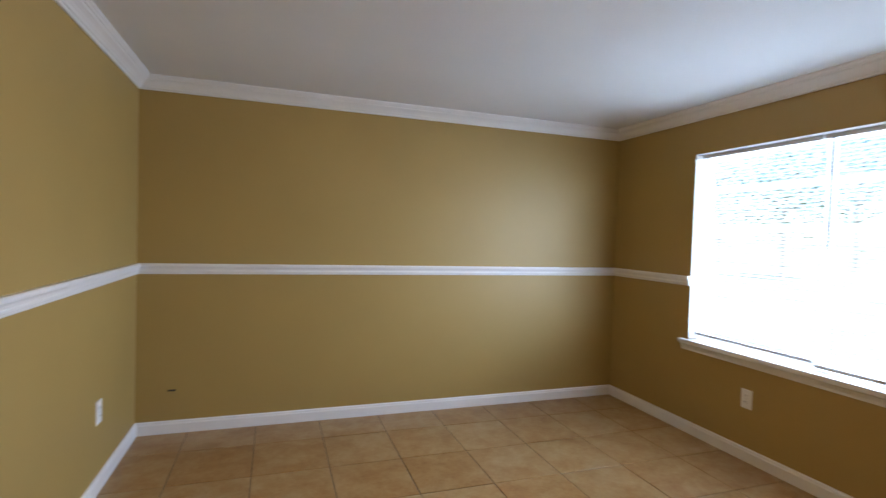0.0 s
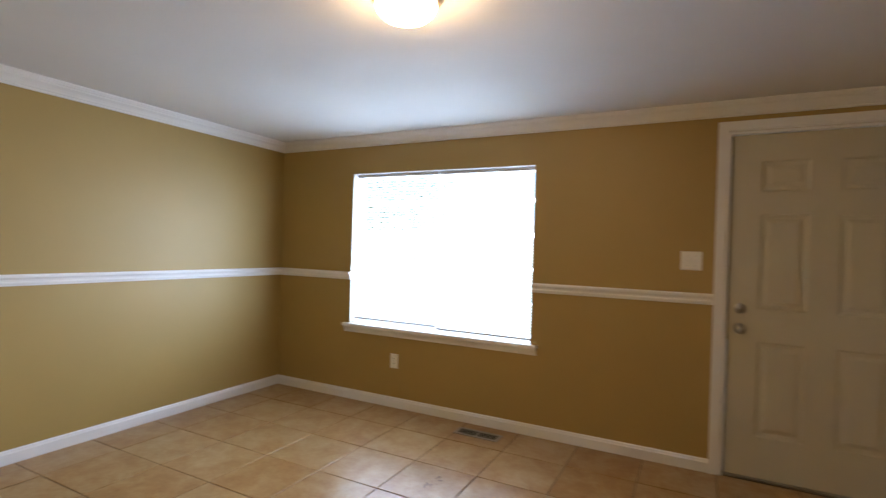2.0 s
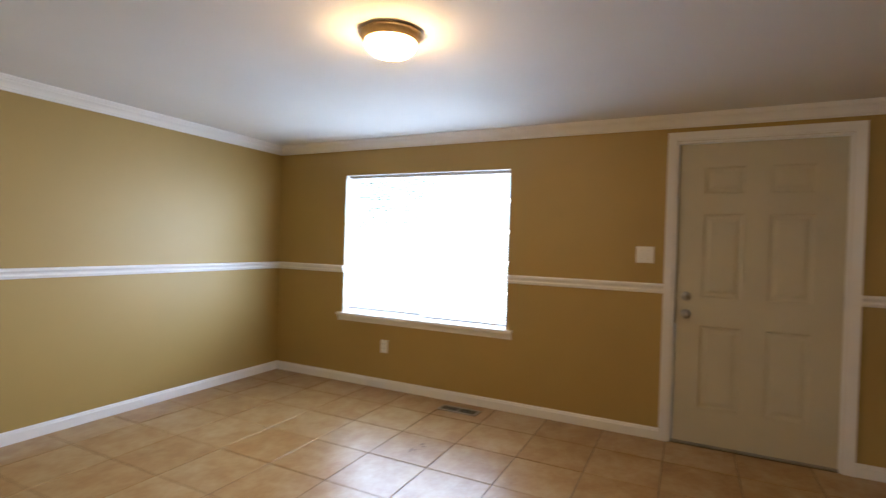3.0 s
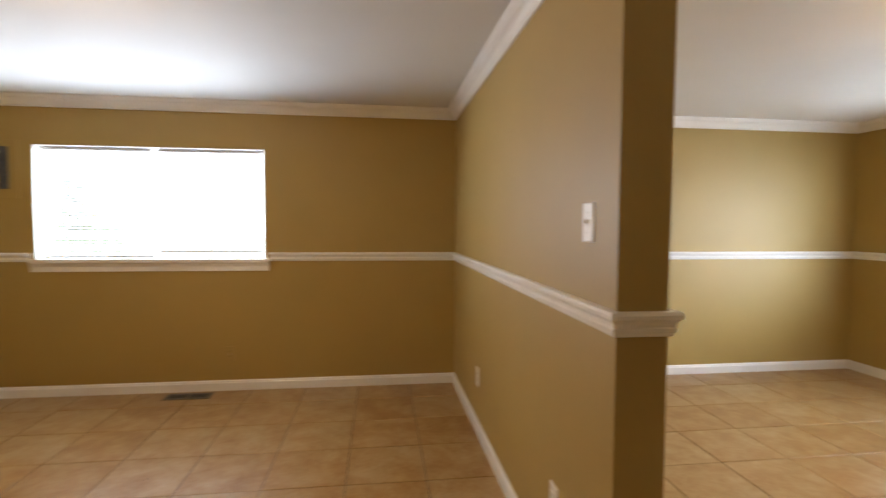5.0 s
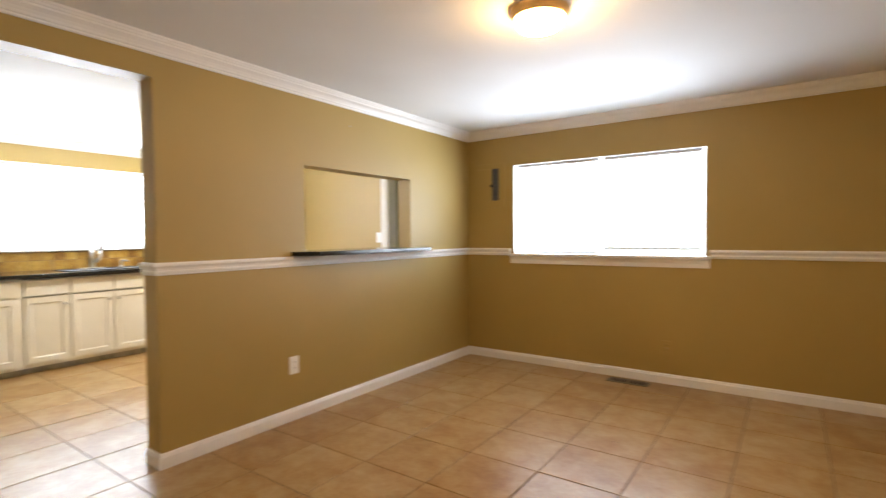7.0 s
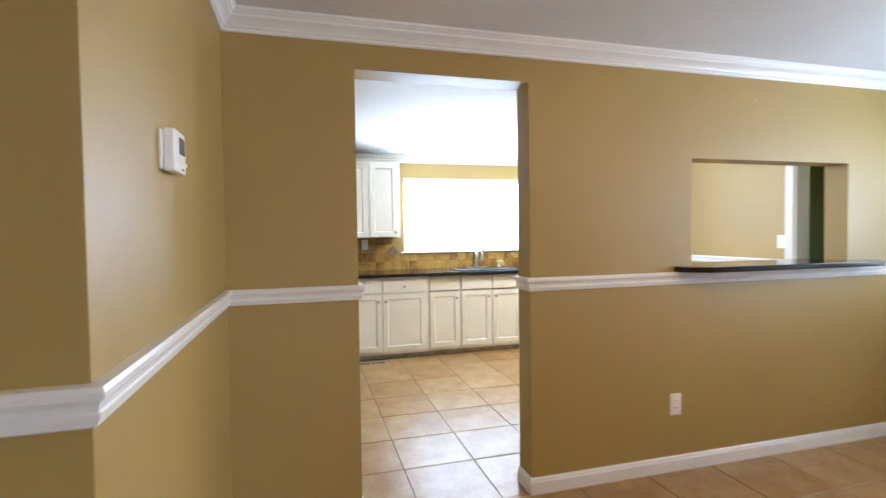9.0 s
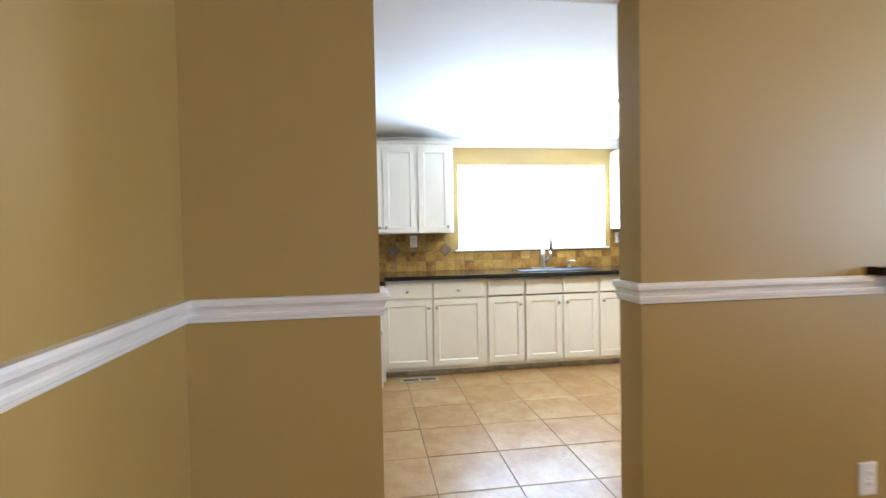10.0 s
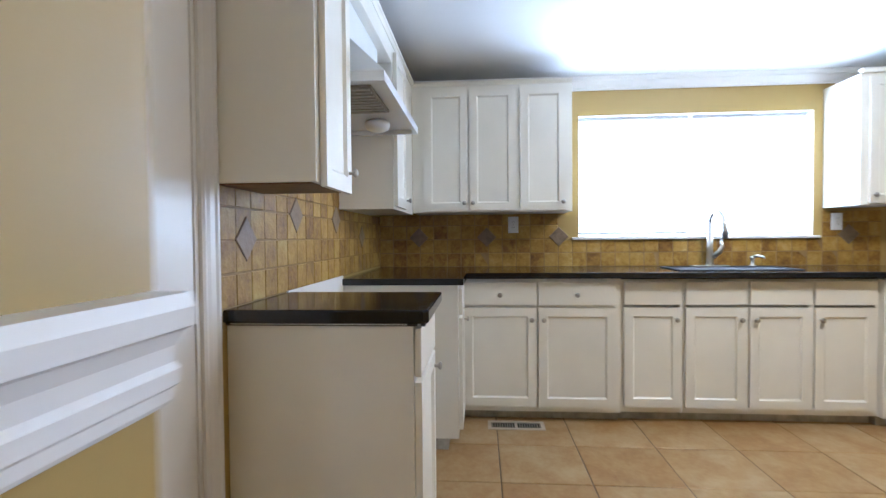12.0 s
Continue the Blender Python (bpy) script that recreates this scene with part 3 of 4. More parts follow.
def outlet(m, label="white plastic duplex outlet with cover plate", mat=PLASTIC):
    top = tagged(new("wall_outlet"), label, "outlet", "duplex outlets")
    top.matrix_basis = m
    part("cover_plate", plate_bm(0.072, 0.116), mat, top)
    for dz in (-0.0195, 0.0195):
        face = part("receptacle", box(-0.017, 0.017, -0.0085, -0.0058, dz - 0.014, dz + 0.014, 0.0025), mat, top)
        for dx in (-0.0065, 0.0065):
            part("slot", box(dx - 0.0012, dx + 0.0012, -0.0090, -0.0083, dz - 0.002, dz + 0.007), DARK, face)
    part("screw", lathe([(0.003, 0.0), (0.003, 0.001), (0.0, 0.0016)], 8, None, pose(0, -0.006, 0) @ turn), NICKEL, top)
    return top


def switch(m, gangs, label):
    top = tagged(new("light_switch"), label, "light switch")
    top.matrix_basis = m
    part("cover_plate", plate_bm(0.072 + 0.046 * (gangs - 1), 0.116), PLASTIC, top)
    for g in range(gangs):
        x = (g - (gangs - 1) / 2) * 0.046
        part("toggle_collar", box(x - 0.006, x + 0.006, -0.0075, -0.0058, -0.013, 0.013), PLASTIC, top)
        lever = box(x - 0.004, x + 0.004, -0.018, -0.0058, -0.004, 0.005, 0.001)
        bmesh.ops.rotate(lever, verts=lever.verts, cent=(x, -0.006, 0), matrix=Matrix.Rotation(radians(-25), 3, "X"))
        part("toggle", lever, PLASTIC, top)
        for dz in (-0.030, 0.030):
            part("screw", lathe([(0.003, 0.0), (0.003, 0.001), (0.0, 0.0016)], 8, None, pose(x, -0.006, dz) @ turn), NICKEL, top)
    return top


ON_FRONT = lambda y, z: pose(XF, y, z, 0, 0, -90)
ON_NORTH = lambda x, z: pose(x, YN, z)
ON_EAST = lambda x, y, z: pose(x, y, z, 0, 0, 90)      # faces +x
ON_WEST = lambda x, y, z: pose(x, y, z, 0, 0, -90)     # faces -x
outlet(ON_FRONT(1.507, 0.376), "white plastic duplex outlet under the front window")
switch(ON_FRONT(-0.640, 1.280), 2, "white double toggle switch beside the front door")
outlet(ON_EAST(0.145, 2.11, 0.392), "white plastic duplex outlet on the partition")
outlet(ON_WEST(0.0, 1.80, 0.353), "white plastic duplex outlet on the partition")
outlet(ON_WEST(0.0, 0.43, 0.330), "white plastic duplex outlet on the partition")
switch(ON_WEST(0.0, 0.180, 1.317), 1, "white single toggle switch near the partition end")
outlet(ON_EAST(XK, 0.608, 0.363), "white plastic duplex outlet below the serving hatch")
outlet(ON_NORTH(-1.775, 0.290), "tan painted-over duplex outlet under the dining window", WALL)
switch(ON_NORTH(-4.875, 1.195), 1, "white toggle switch beside the utility doorway")

# thermostat with its backing plate
th = tagged(new("thermostat"), "white plastic wall thermostat with dark grey display", "thermostat")
th.matrix_basis = pose(-2.765, YS, 1.512, 0, 0, 180)
part("wall_plate", box(-0.060, 0.058, -0.006, 0.0, -0.046, 0.046, 0.002), PLASTIC, th)
body = part("body", box(-0.045, 0.062, -0.032, -0.006, -0.050, 0.052, 0.006), PLASTIC, th)
part("display", box(-0.006, 0.046, -0.0335, -0.0318, -0.004, 0.036), GREYPLASTIC, body, "dark grey display window")
for k in range(3):
    part("button", box(0.0 + k * 0.024, 0.016 + k * 0.024, -0.034, -0.0318, -0.028, -0.020, 0.0005), PLASTIC, body)
part("label_bar", box(0.012, 0.040, -0.0330, -0.0318, -0.041, -0.038), GREYPLASTIC, body)

# electrical panel, painted over with the wall
ep = tagged(new("breaker_panel"), "tan painted breaker panel cover with dark breakers showing", "electrical panel")
ep.matrix_basis = pose(-3.419, YN, 1.695)
part("cover", box(-0.186, 0.186, -0.005, 0.0, -0.215, 0.215, 0.002), WALL, ep)
part("panel_door", box(-0.125, 0.040, -0.012, -0.005, -0.155, 0.165, 0.003), WALL, ep)
slot = part("breaker_strip", box(0.050, 0.122, -0.008, -0.0048, -0.145, 0.165), PANELGREY, ep, "dark grey breaker strip")
for k in range(8):
    part("breaker", box(0.060, 0.112, -0.014, -0.008, -0.130 + k * 0.036, -0.101 + k * 0.036, 0.002), PANELGREY, slot)
part("latch", box(0.030, 0.060, -0.018, -0.012, -0.012, 0.012, 0.003), DARK, ep)
part("door_lip", box(-0.125, 0.040, -0.016, -0.012, -0.156, -0.150), WALL, ep)
tagged(obj("wall_scuff", box(0.325, 0.372, YN - 0.0025, YN - 0.0003, 0.268, 0.279, 0.001), DARK), "small dark scuff mark on the tan wall", "scuff", kind="structure")


tagged(obj("wall_nail", lathe([(0.0, 0.0), (0.004, 0.0), (0.004, 0.004), (0.0, 0.006)], 8, None, pose(XK, 1.15, 2.03, 0, 90, 0)), NICKEL), "small nail in the tan wall above the serving hatch", "nail")


# ---- ceiling lights ----
def ceiling_light(m, label, dome=DOME):
    top = tagged(new("ceiling_light"), label, "ceiling light", "flush-mount lights")
    top.matrix_basis = m
    part("canopy", lathe([(0.0, 0.0), (0.128, 0.0), (0.136, -0.006), (0.138, -0.015), (0.131, -0.022), (0.129, -0.028), (0.122, -0.032), (0.118, -0.040), (0.108, -0.042), (0.0, -0.042)], 40), BRONZE, top, "antique brass ring", True)
    part("dome", lathe([(0.110, -0.040), (0.112, -0.052), (0.105, -0.070), (0.086, -0.089), (0.056, -0.101), (0.022, -0.106), (0.0, -0.107)], 40), dome, top, "lit frosted glass bowl", True)
    part("finial", lathe([(0.008, -0.105), (0.008, -0.109), (0.004, -0.112), (0.005, -0.116), (0.0, -0.119)], 14), BRONZE, top, "small brass finial", True)
    return top


ceiling_light(pose(1.795, 0.295, H - 0.0005), "lit flush-mount ceiling light with brass ring, living room")
ceiling_light(pose(-1.912, 0.636, H - 0.0005), "lit flush-mount ceiling light with brass ring, dining room")
ceiling_light(pose(-5.545, 0.835, HK - 0.0005), "lit flush-mount ceiling light with brass ring, kitchen", DOME_K)


# ---- floor registers ----
def register(m, mat, label, length=0.33, width=0.13):
    top = tagged(new("floor_register"), label, "floor vent", "floor registers")
    top.matrix_basis = m
    a, b = length / 2, width / 2
    bm = solid([-a, -a + 0.022, a - 0.022, a], [-b, -b + 0.024, b - 0.024, b], [0.0003, 0.005], lambda x, y, z: abs(x) > a - 0.022 or abs(y) > b - 0.024)
    bmesh.ops.bevel(bm, geom=[e for e in bm.edges if all(v.co.z > 0.004 for v in e.verts) and all(abs(v.co.x) > a - 1e-3 or abs(v.co.y) > b - 1e-3 for v in e.verts)], offset=0.003, segments=2, affect="EDGES")
    part("frame", bm, mat, top)
    part("well", box(-a + 0.021, a - 0.021, -b + 0.023, b - 0.023, 0.0004, 0.0012), DARK, top, "dark opening")
    n = 20
    for k in range(n):
        x = -a + 0.028 + (2 * a - 0.056) * k / (n - 1)
        part("slat", box(x - 0.0013, x + 0.0013, -b + 0.024, b - 0.024, 0.0013, 0.0034), mat, top)
    part("centre_bar", box(-0.006, 0.006, -b + 0.0239, b - 0.0239, 0.0012, 0.0046), mat, top)
    return top


register(pose(3.505, 0.672, 0, 0, 0, 90), STEEL, "metal floor register set in the tan tile floor")
register(pose(-2.045, 2.668, 0), BROWNVENT, "brown metal floor register set in the tile floor")
register(pose(-6.42, -0.695, 0, 0, 0, 90), CREAMVENT, "cream metal floor register before the kitchen cabinets")


# ---- serving hatch ledge ----
def slab(corners, z0, z1, edge=0.008):
    bm = bmesh.new()
    lo = [bm.verts.new((x, y, z0)) for x, y in corners]
    hi = [bm.verts.new((x, y, z1)) for x, y in corners]
    bm.faces.new(lo[::-1])
    bm.faces.new(hi)
    for k in range(len(corners)):
        l = (k + 1) % len(corners)
        bm.faces.new([lo[k], lo[l], hi[l], hi[k]])
    bmesh.ops.bevel(bm, geom=[e for e in bm.edges if abs(e.verts[0].co.z - e.verts[1].co.z) < 1e-5], offset=edge, segments=2, profile=0.5, affect="EDGES")
    bmesh.ops.recalc_face_normals(bm, faces=bm.faces)
    return bm


tagged(obj("hatch_counter", slab([(XK2 - 0.10, 0.712), (XK2 - 0.10, 1.84), (XK + 0.001, 1.84), (XK + 0.001, 2.02), (XK + 0.10, 2.02), (XK + 0.15, 1.95), (XK + 0.15, 0.715), (XK + 0.06, 0.600), (XK + 0.001, 0.600), (XK + 0.001, 0.712)], 1.0845, 1.1135, 0.004), GRANITE), "polished black granite bar counter in the serving hatch", "counter")


# ---- kitchen cabinets ----
def front(top, kind, x, z, w, h, hinge=None):
    """A door or drawer front on the cabinet's face y = 0, proud towards -y."""
    if kind == "door":
        bm = fielded(w, h, 0.019, [(0.05, w - 0.05, 0.05, h - 0.05)], [(0.002, 0.003), (0.009, 0.010)])
    else:
        bm = box(0, w, 0, 0.019, 0, h, 0.003)
    bmesh.ops.translate(bm, verts=bm.verts, vec=(x, -0.0215, z))
    leaf = part("door" if kind == "door" else "drawer_front", bm, CABINET, top)
    if hinge is not None:
        kx, kz = hinge
        part("knob", lathe([(0.006, 0.0), (0.005, 0.010), (0.009, 0.014), (0.0145, 0.019), (0.0145, 0.023), (0.010, 0.027), (0.0, 0.028)], 16, None, pose(x + kx, -0.0215, z + kz) @ turn), NICKEL, leaf, "brushed nickel knob", True)
    return leaf


def cabinet(name, label, m, w, d, z0, z1, fronts, kick=0.0, group="", slot=()):
    """slot: (z0, z1) of a gap in the face between drawer front and door."""
    top = tagged(new(name), label, "cabinet", group)
    top.matrix_basis = m
    if slot:
        body = solid([0, 0.02, w - 0.02, w], [0, 0.05, d], [z0, *slot, z1], lambda x, y, z: not (0.02 < x < w - 0.02 and y < 0.05 and slot[0] < z < slot[1]))
    else:
        body = box(0, w, 0, d, z0, z1, 0.0015)
    part("body", body, CABINET, top)
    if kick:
        part("toe_kick", box(0.002, w - 0.002, kick, d, 0.0, z0), KICK, top, "recessed toe kick in uneven grey with shade in its colour")
    for f in fronts:
        front(top, *f)
    return top


FX = -6.504                       # face of the base run
CT, CB = 0.899, 0.864             # worktop top and bottom
dB, zB = FX - XB - 0.002, 0.058
BASEFRONT = lambda y: pose(FX, y, 0, 0, 0, 90)  # x runs to +y, front to +x


def base_unit(y0, y1, label, doors, drawer_knobs=True, fx=FX, z0=zB):
    fr = []
    for a, b, side in doors:
        w = b - a
        fr.append(("drawer", a - y0, 0.703, w, 0.137, (w / 2, 0.062) if drawer_knobs else None))
        fr.append(("door", a - y0, 0.094, w, 0.592, (0.030 if side == "l" else w - 0.030, 0.522)))
    return cabinet("base_cabinet", label, pose(fx, y0, 0, 0, 0, 90), y1 - y0, fx - XB - 0.002, z0, CB - (0.002 if drawer_knobs else 0.012), fr, 0.055, "base cabinets under the worktop", () if drawer_knobs else (0.689, 0.704))


base_unit(-1.015, -0.073, "white shaker base cabinet with two drawers and doors", [(-1.000, -0.566, "r"), (-0.555, -0.105, "l")])
base_unit(-0.071, 0.290, "white shaker base cabinet with false drawer front", [(-0.050, 0.278, "r")], False, FX - 0.022)
base_unit(0.292, 1.011, "white shaker sink base cabinet with two doors", [(0.303, 0.641, "r"), (0.664, 1.001, "l")], False, FX - 0.022)
base_unit(1.013, 1.376, "white shaker base cabinet with false drawer front", [(1.023, 1.356, "l")], False, FX - 0.022)
base_unit(1.378, 1.757, "white shaker end base cabinet beside the fridge space", [(1.428, 1.740, "l")], False, FX + 0.018)
# left run along the south wall: front faces +y
cabinet("base_cabinet", "white corner base cabinet beside the range gap", pose(-6.072, -1.015, 0, 0, 0, 180), 0.410, 0.613, zB, CB - 0.002,
        [("drawer", 0.035, 0.703, 0.33, 0.137, None), ("door", 0.035, 0.094, 0.33, 0.592, (0.295, 0.540))], 0.055, "base cabinets under the worktop")
cabinet("base_cabinet", "white end base cabinet with drawer, beside the doorway", pose(-4.890, -1.085, 0, 0, 0, 180), 0.435, 0.543, 0.10, 0.872,
        [("drawer", 0.012, 0.715, 0.41, 0.140, None), ("door", 0.012, 0.115, 0.41, 0.585, (0.38, 0.535))], 0.055, "base cabinets under the worktop")
tagged(obj("range_back_panel", box(-6.070, -5.327, YS + 0.001, YS + 0.012, 0.0, 0.915, 0.001), TRIM), "white painted panel behind the empty range gap", "wall panel", kind="structure")

# worktops
top_bm = slab([(XB + 0.002, YS + 0.002), (-6.050, YS + 0.002), (-6.050, -0.985), (FX + 0.055, -0.985), (FX + 0.055, 1.815), (XB + 0.002, 1.815)], CB, CB + 0.0346, 0.005)
run = tagged(obj("worktop", top_bm, GRANITE), "polished black granite L-shaped worktop with speckle", "worktop")
short = tagged(obj("worktop", slab([(-5.335, YS + 0.002), (-4.868, YS + 0.002), (-4.868, -1.055), (-4.885, -1.040), (-5.335, -1.040)], 0.8725, 0.911, 0.006), GRANITE), "short polished black granite worktop by the doorway", "worktop")

part("underlay", box(-4.8885, -4.876, YS + 0.006, -1.072, 0.8655, 0.8724), DARK, short, "dark underlay below the stone edge")
part("underlay", box(-5.325, -4.8765, -1.0615, -1.050, 0.8655, 0.8724), DARK, short, "dark underlay below the stone edge")
part("adhesive_bead", box(-4.8755, -4.8745, YS + 0.02, -1.10, 0.8690, 0.8712), CABINET, short, "pale bead of adhesive")
# dark end pieces stand for the shaded gap between stone and cabinets
for a, b, m in ((-0.069, 0.165, DARK), (0.167, 1.190, RAWWOOD), (1.192, 1.376, DARK)):
    part("gap_strip", box(FX - 0.060, FX - 0.030, a, b, CB - 0.0117, CB - 0.0003), m, run, "strip in the gap under the stone, its dark ends coloured as shade")

# upper cabinets
UX = XB + 0.332
UY = YS + 0.29
U0, U1 = 1.273, 2.092


def upper(y0, y1, z0, z1, label, doors, depth=0.330):
    fr = [("door", a - y0, z0 + 0.010, b - a, z1 - z0 - 0.032, None if side == "n" else ((0.024 if side == "l" else b - a - 0.024), 0.050)) for a, b, side in doors]
    return cabinet("wall_cabinet", label, pose(XB + 0.002 + depth, y0, 0, 0, 0, 90), y1 - y0, depth, z0, z1, fr, group="upper wall cabinets")


upper(UY + 0.001, -0.308, U0, U1, "white shaker wall cabinet with three doors", [(-1.262, -0.974, "r"), (-0.966, -0.664, "l"), (-0.638, -0.345, "r")])
upper(1.428, 1.776, U0 + 0.016, U1, "white shaker wall cabinet between window and fridge space", [(1.474, 1.764, "l")])
upper(1.778, 2.675, 1.745, U1, "white shaker wall cabinet above the fridge space", [(1.785, 2.220, "r"), (2.232, 2.665, "l")])
cabinet("wall_cabinet", "white corner wall cabinet beside the range hood", pose(-6.032, UY, 0, 0, 0, 180), 0.716, 0.288, U0 - 0.012, U1,
        [("door", 0.010, U0 + 0.002, 0.33, 0.785, (0.305, 0.05))], group="upper wall cabinets")
near = cabinet("wall_cabinet", "white wall cabinet above the short worktop", pose(-4.838, UY, 0, 0, 0, 180), 0.305, 0.288, 1.268, U1 + 0.02,
               [("door", 0.030, 1.258, 0.262, 0.82, (0.235, 0.065))], group="upper wall cabinets")
part("underside", box(0.010, 0.300, 0.016, 0.284, 1.2635, 1.2678), RAWWOOD, near, "dark unpainted wood underside")
# crown strip over the wall cabinets and the bridge across the range gap
tagged(obj("trim_cabinet_crown", sweep([(-4.838, UY), (UX, UY), (UX, -0.308)][::-1], [(-0.02, U1 + 0.0005), (0.004, U1 + 0.0005), (0.012, U1 + 0.012), (0.020, U1 + 0.018), (0.020, U1 + 0.026), (-0.02, U1 + 0.026)]), CABINET), "white moulding strip along the cabinet tops", "trim", kind="structure")
tagged(obj("trim_cabinet_crown", sweep([(UX, 2.675), (UX, 1.428)], [(0.02, U1 + 0.0005), (-0.004, U1 + 0.0005), (-0.012, U1 + 0.012), (-0.020, U1 + 0.018), (-0.020, U1 + 0.026), (0.02, U1 + 0.026)]), CABINET), "white moulding strip along the cabinet tops", "trim", kind="structure")
tagged(obj("bridge_board", box(-6.030, -5.145, YS + 0.002, UY, 2.004, U1, 0.002), CABINET), "white board bridging the cabinets above the hood", "cabinet board")


# ---- range hood ----
def hood_body(x0, x1, y0, y1, z0, lip, cx0, cx1, cy1, z2, z3):
    bm = bmesh.new()
    levels = [((x0, x1, y0, y1), z0), ((x0, x1, y0, y1), z0 + lip), ((cx0, cx1, y0, cy1), z2), ((cx0, cx1, y0, cy1), z3)]
    rings = [[bm.verts.new((x, y, z)) for x, y in ((a, c), (b, c), (b, d), (a, d))] for (a, b, c, d), z in levels]
    for r, s in zip(rings, rings[1:]):
        for k in range(4):
            bm.faces.new([r[k], r[(k + 1) % 4], s[(k + 1) % 4], s[k]])
    bm.faces.new(rings[-1])
    inner = [bm.verts.new((x, y, z0)) for x, y in ((x0 + 0.02, y0 + 0.02), (x1 - 0.02, y0 + 0.02), (x1 - 0.02, y1 - 0.02), (x0 + 0.02, y1 - 0.02))]
    deep = [bm.verts.new((v.co.x, v.co.y, z0 + 0.02)) for v in inner]
    for k in range(4):
        l = (k + 1) % 4
        bm.faces.new([rings[0][k], inner[k], inner[l], rings[0][l]])
        bm.faces.new([inner[k], deep[k], deep[l], inner[l]])
    bm.faces.new(deep)
    bmesh.ops.recalc_face_normals(bm, faces=bm.faces)
    return bm


hood = tagged(new("range_hood"), "white enamelled range hood with sloped canopy and bulb", "range hood")
part("canopy", hood_body(-6.028, -5.155, YS + 0.003, -1.210, 1.637, 0.034, -5.86, -5.33, -1.38, 1.86, 2.003), HOOD, hood)
part("bulb_cover", lathe([(0.038, 0.008), (0.056, -0.002), (0.060, -0.016), (0.050, -0.034), (0.028, -0.044), (0.0, -0.047)], 20, None, pose(-5.80, -1.37, 1.650)), BULB, hood, "frosted bulb cover", True)
filt = part("filter", box(-5.62, -5.26, -1.56, -1.28, 1.648, 1.6565), STEEL, hood, "metal grease filter")
for k in range(9):
    part("filter_bar", box(-5.61 + k * 0.04, -5.592 + k * 0.04, -1.55, -1.29, 1.643, 1.648), NICKEL, filt)


# ---- sink, faucet, soap pump ----
sink = tagged(new("kitchen_sink"), "dark drop-in kitchen sink set in black granite", "sink")
sx0, sx1, sy0, sy1 = -6.93, -6.575, 0.300, 1.010
part("rim", solid([sx0, sx0 + 0.025, sx1 - 0.025, sx1], [sy0, sy0 + 0.025, sy1 - 0.025, sy1], [CT + 0.0005, CT + 0.006], lambda x, y, z: x < sx0 + 0.025 or x > sx1 - 0.025 or y < sy0 + 0.025 or y > sy1 - 0.025), DARK, sink, "dark composite rim")
part("bowl", box(sx0 + 0.024, sx1 - 0.024, sy0 + 0.024, sy1 - 0.024, CT + 0.0004, CT + 0.0018), DARK, sink, "dark bowl")

fa = tagged(new("kitchen_faucet"), "brushed nickel high-arc kitchen faucet with side lever", "faucet")
fa.matrix_basis = pose(-6.985, 0.648, CT + 0.0005)
part("deck_plate", slab([(-0.028, -0.12), (0.028, -0.12), (0.028, 0.12), (-0.028, 0.12)], 0.0, 0.008, 0.003), NICKEL, fa)
part("column", tube([(0, 0, 0.008), (0, 0, 0.03), (0, 0, 0.10), (0, 0, 0.30)], [0.027, 0.023, 0.020, 0.015], 16), NICKEL, fa, "", True)
part("spout", tube([(0, 0, 0.29), (0.005, 0.004, 0.335), (0.035, 0.012, 0.365), (0.08, 0.022, 0.366), (0.115, 0.03, 0.335), (0.128, 0.034, 0.28), (0.132, 0.035, 0.235), (0.134, 0.036, 0.19)], [0.014, 0.013, 0.013, 0.013, 0.013, 0.015, 0.019, 0.017], 14), NICKEL, fa, "pull-down spout", True)
part("lever", tube([(0.01, 0.012, 0.06), (0.02, 0.055, 0.10), (0.02, 0.072, 0.135), (0.02, 0.066, 0.185)], [0.016, 0.017, 0.014, 0.008], 12), NICKEL, fa, "side lever handle", True)
so = tagged(new("soap_pump"), "brushed nickel soap pump beside the sink", "soap dispenser")
so.matrix_basis = pose(-6.985, 0.925, CT + 0.0005)
part("base", lathe([(0.0, 0.0), (0.022, 0.0), (0.022, 0.006), (0.013, 0.012), (0.012, 0.045), (0.016, 0.05), (0.016, 0.066), (0.0, 0.068)], 16), NICKEL, so, "", True)
part("nozzle", tube([(0, 0, 0.060), (0.03, 0.012, 0.072), (0.07, 0.03, 0.066), (0.08, 0.034, 0.056)], [0.010, 0.009, 0.007, 0.006], 10), NICKEL, so, "", True)

outlet(ON_EAST(XB + 0.011, -0.664, 1.196), "white plastic duplex outlet on the stone backsplash")
outlet(ON_EAST(XB + 0.011, 1.513, 1.196), "white plastic duplex outlet on the stone backsplash")
outlet(ON_EAST(XB, 2.362, 1.180), "white plastic outlet above the empty fridge space")
ca = tagged(obj("loose_cable", tube([(XB + 0.010, 2.53, 0.04), (XB + 0.05, 2.50, 0.12), (XB + 0.06, 2.47, 0.20), (XB + 0.05, 2.50, 0.27), (XB + 0.04, 2.58, 0.285), (XB + 0.03, 2.66, 0.26), (XB + 0.04, 2.68, 0.16), (XB + 0.08, 2.62, 0.05), (XB + 0.11, 2.56, 0.006), (XB + 0.14, 2.48, 0.006)], 0.005, 8), DARK), "thin dark water line curling at the baseboard", "cable")

# ---- outside ----
gr = bmesh.new()
bmesh.ops.create_circle(gr, cap_ends=True, radius=4000, segments=96, matrix=Matrix.Translation((0, 0, -0.35)))
tagged(obj("ground", gr, GRASS), "pale dry lawn outside the house", "ground", kind="structure")


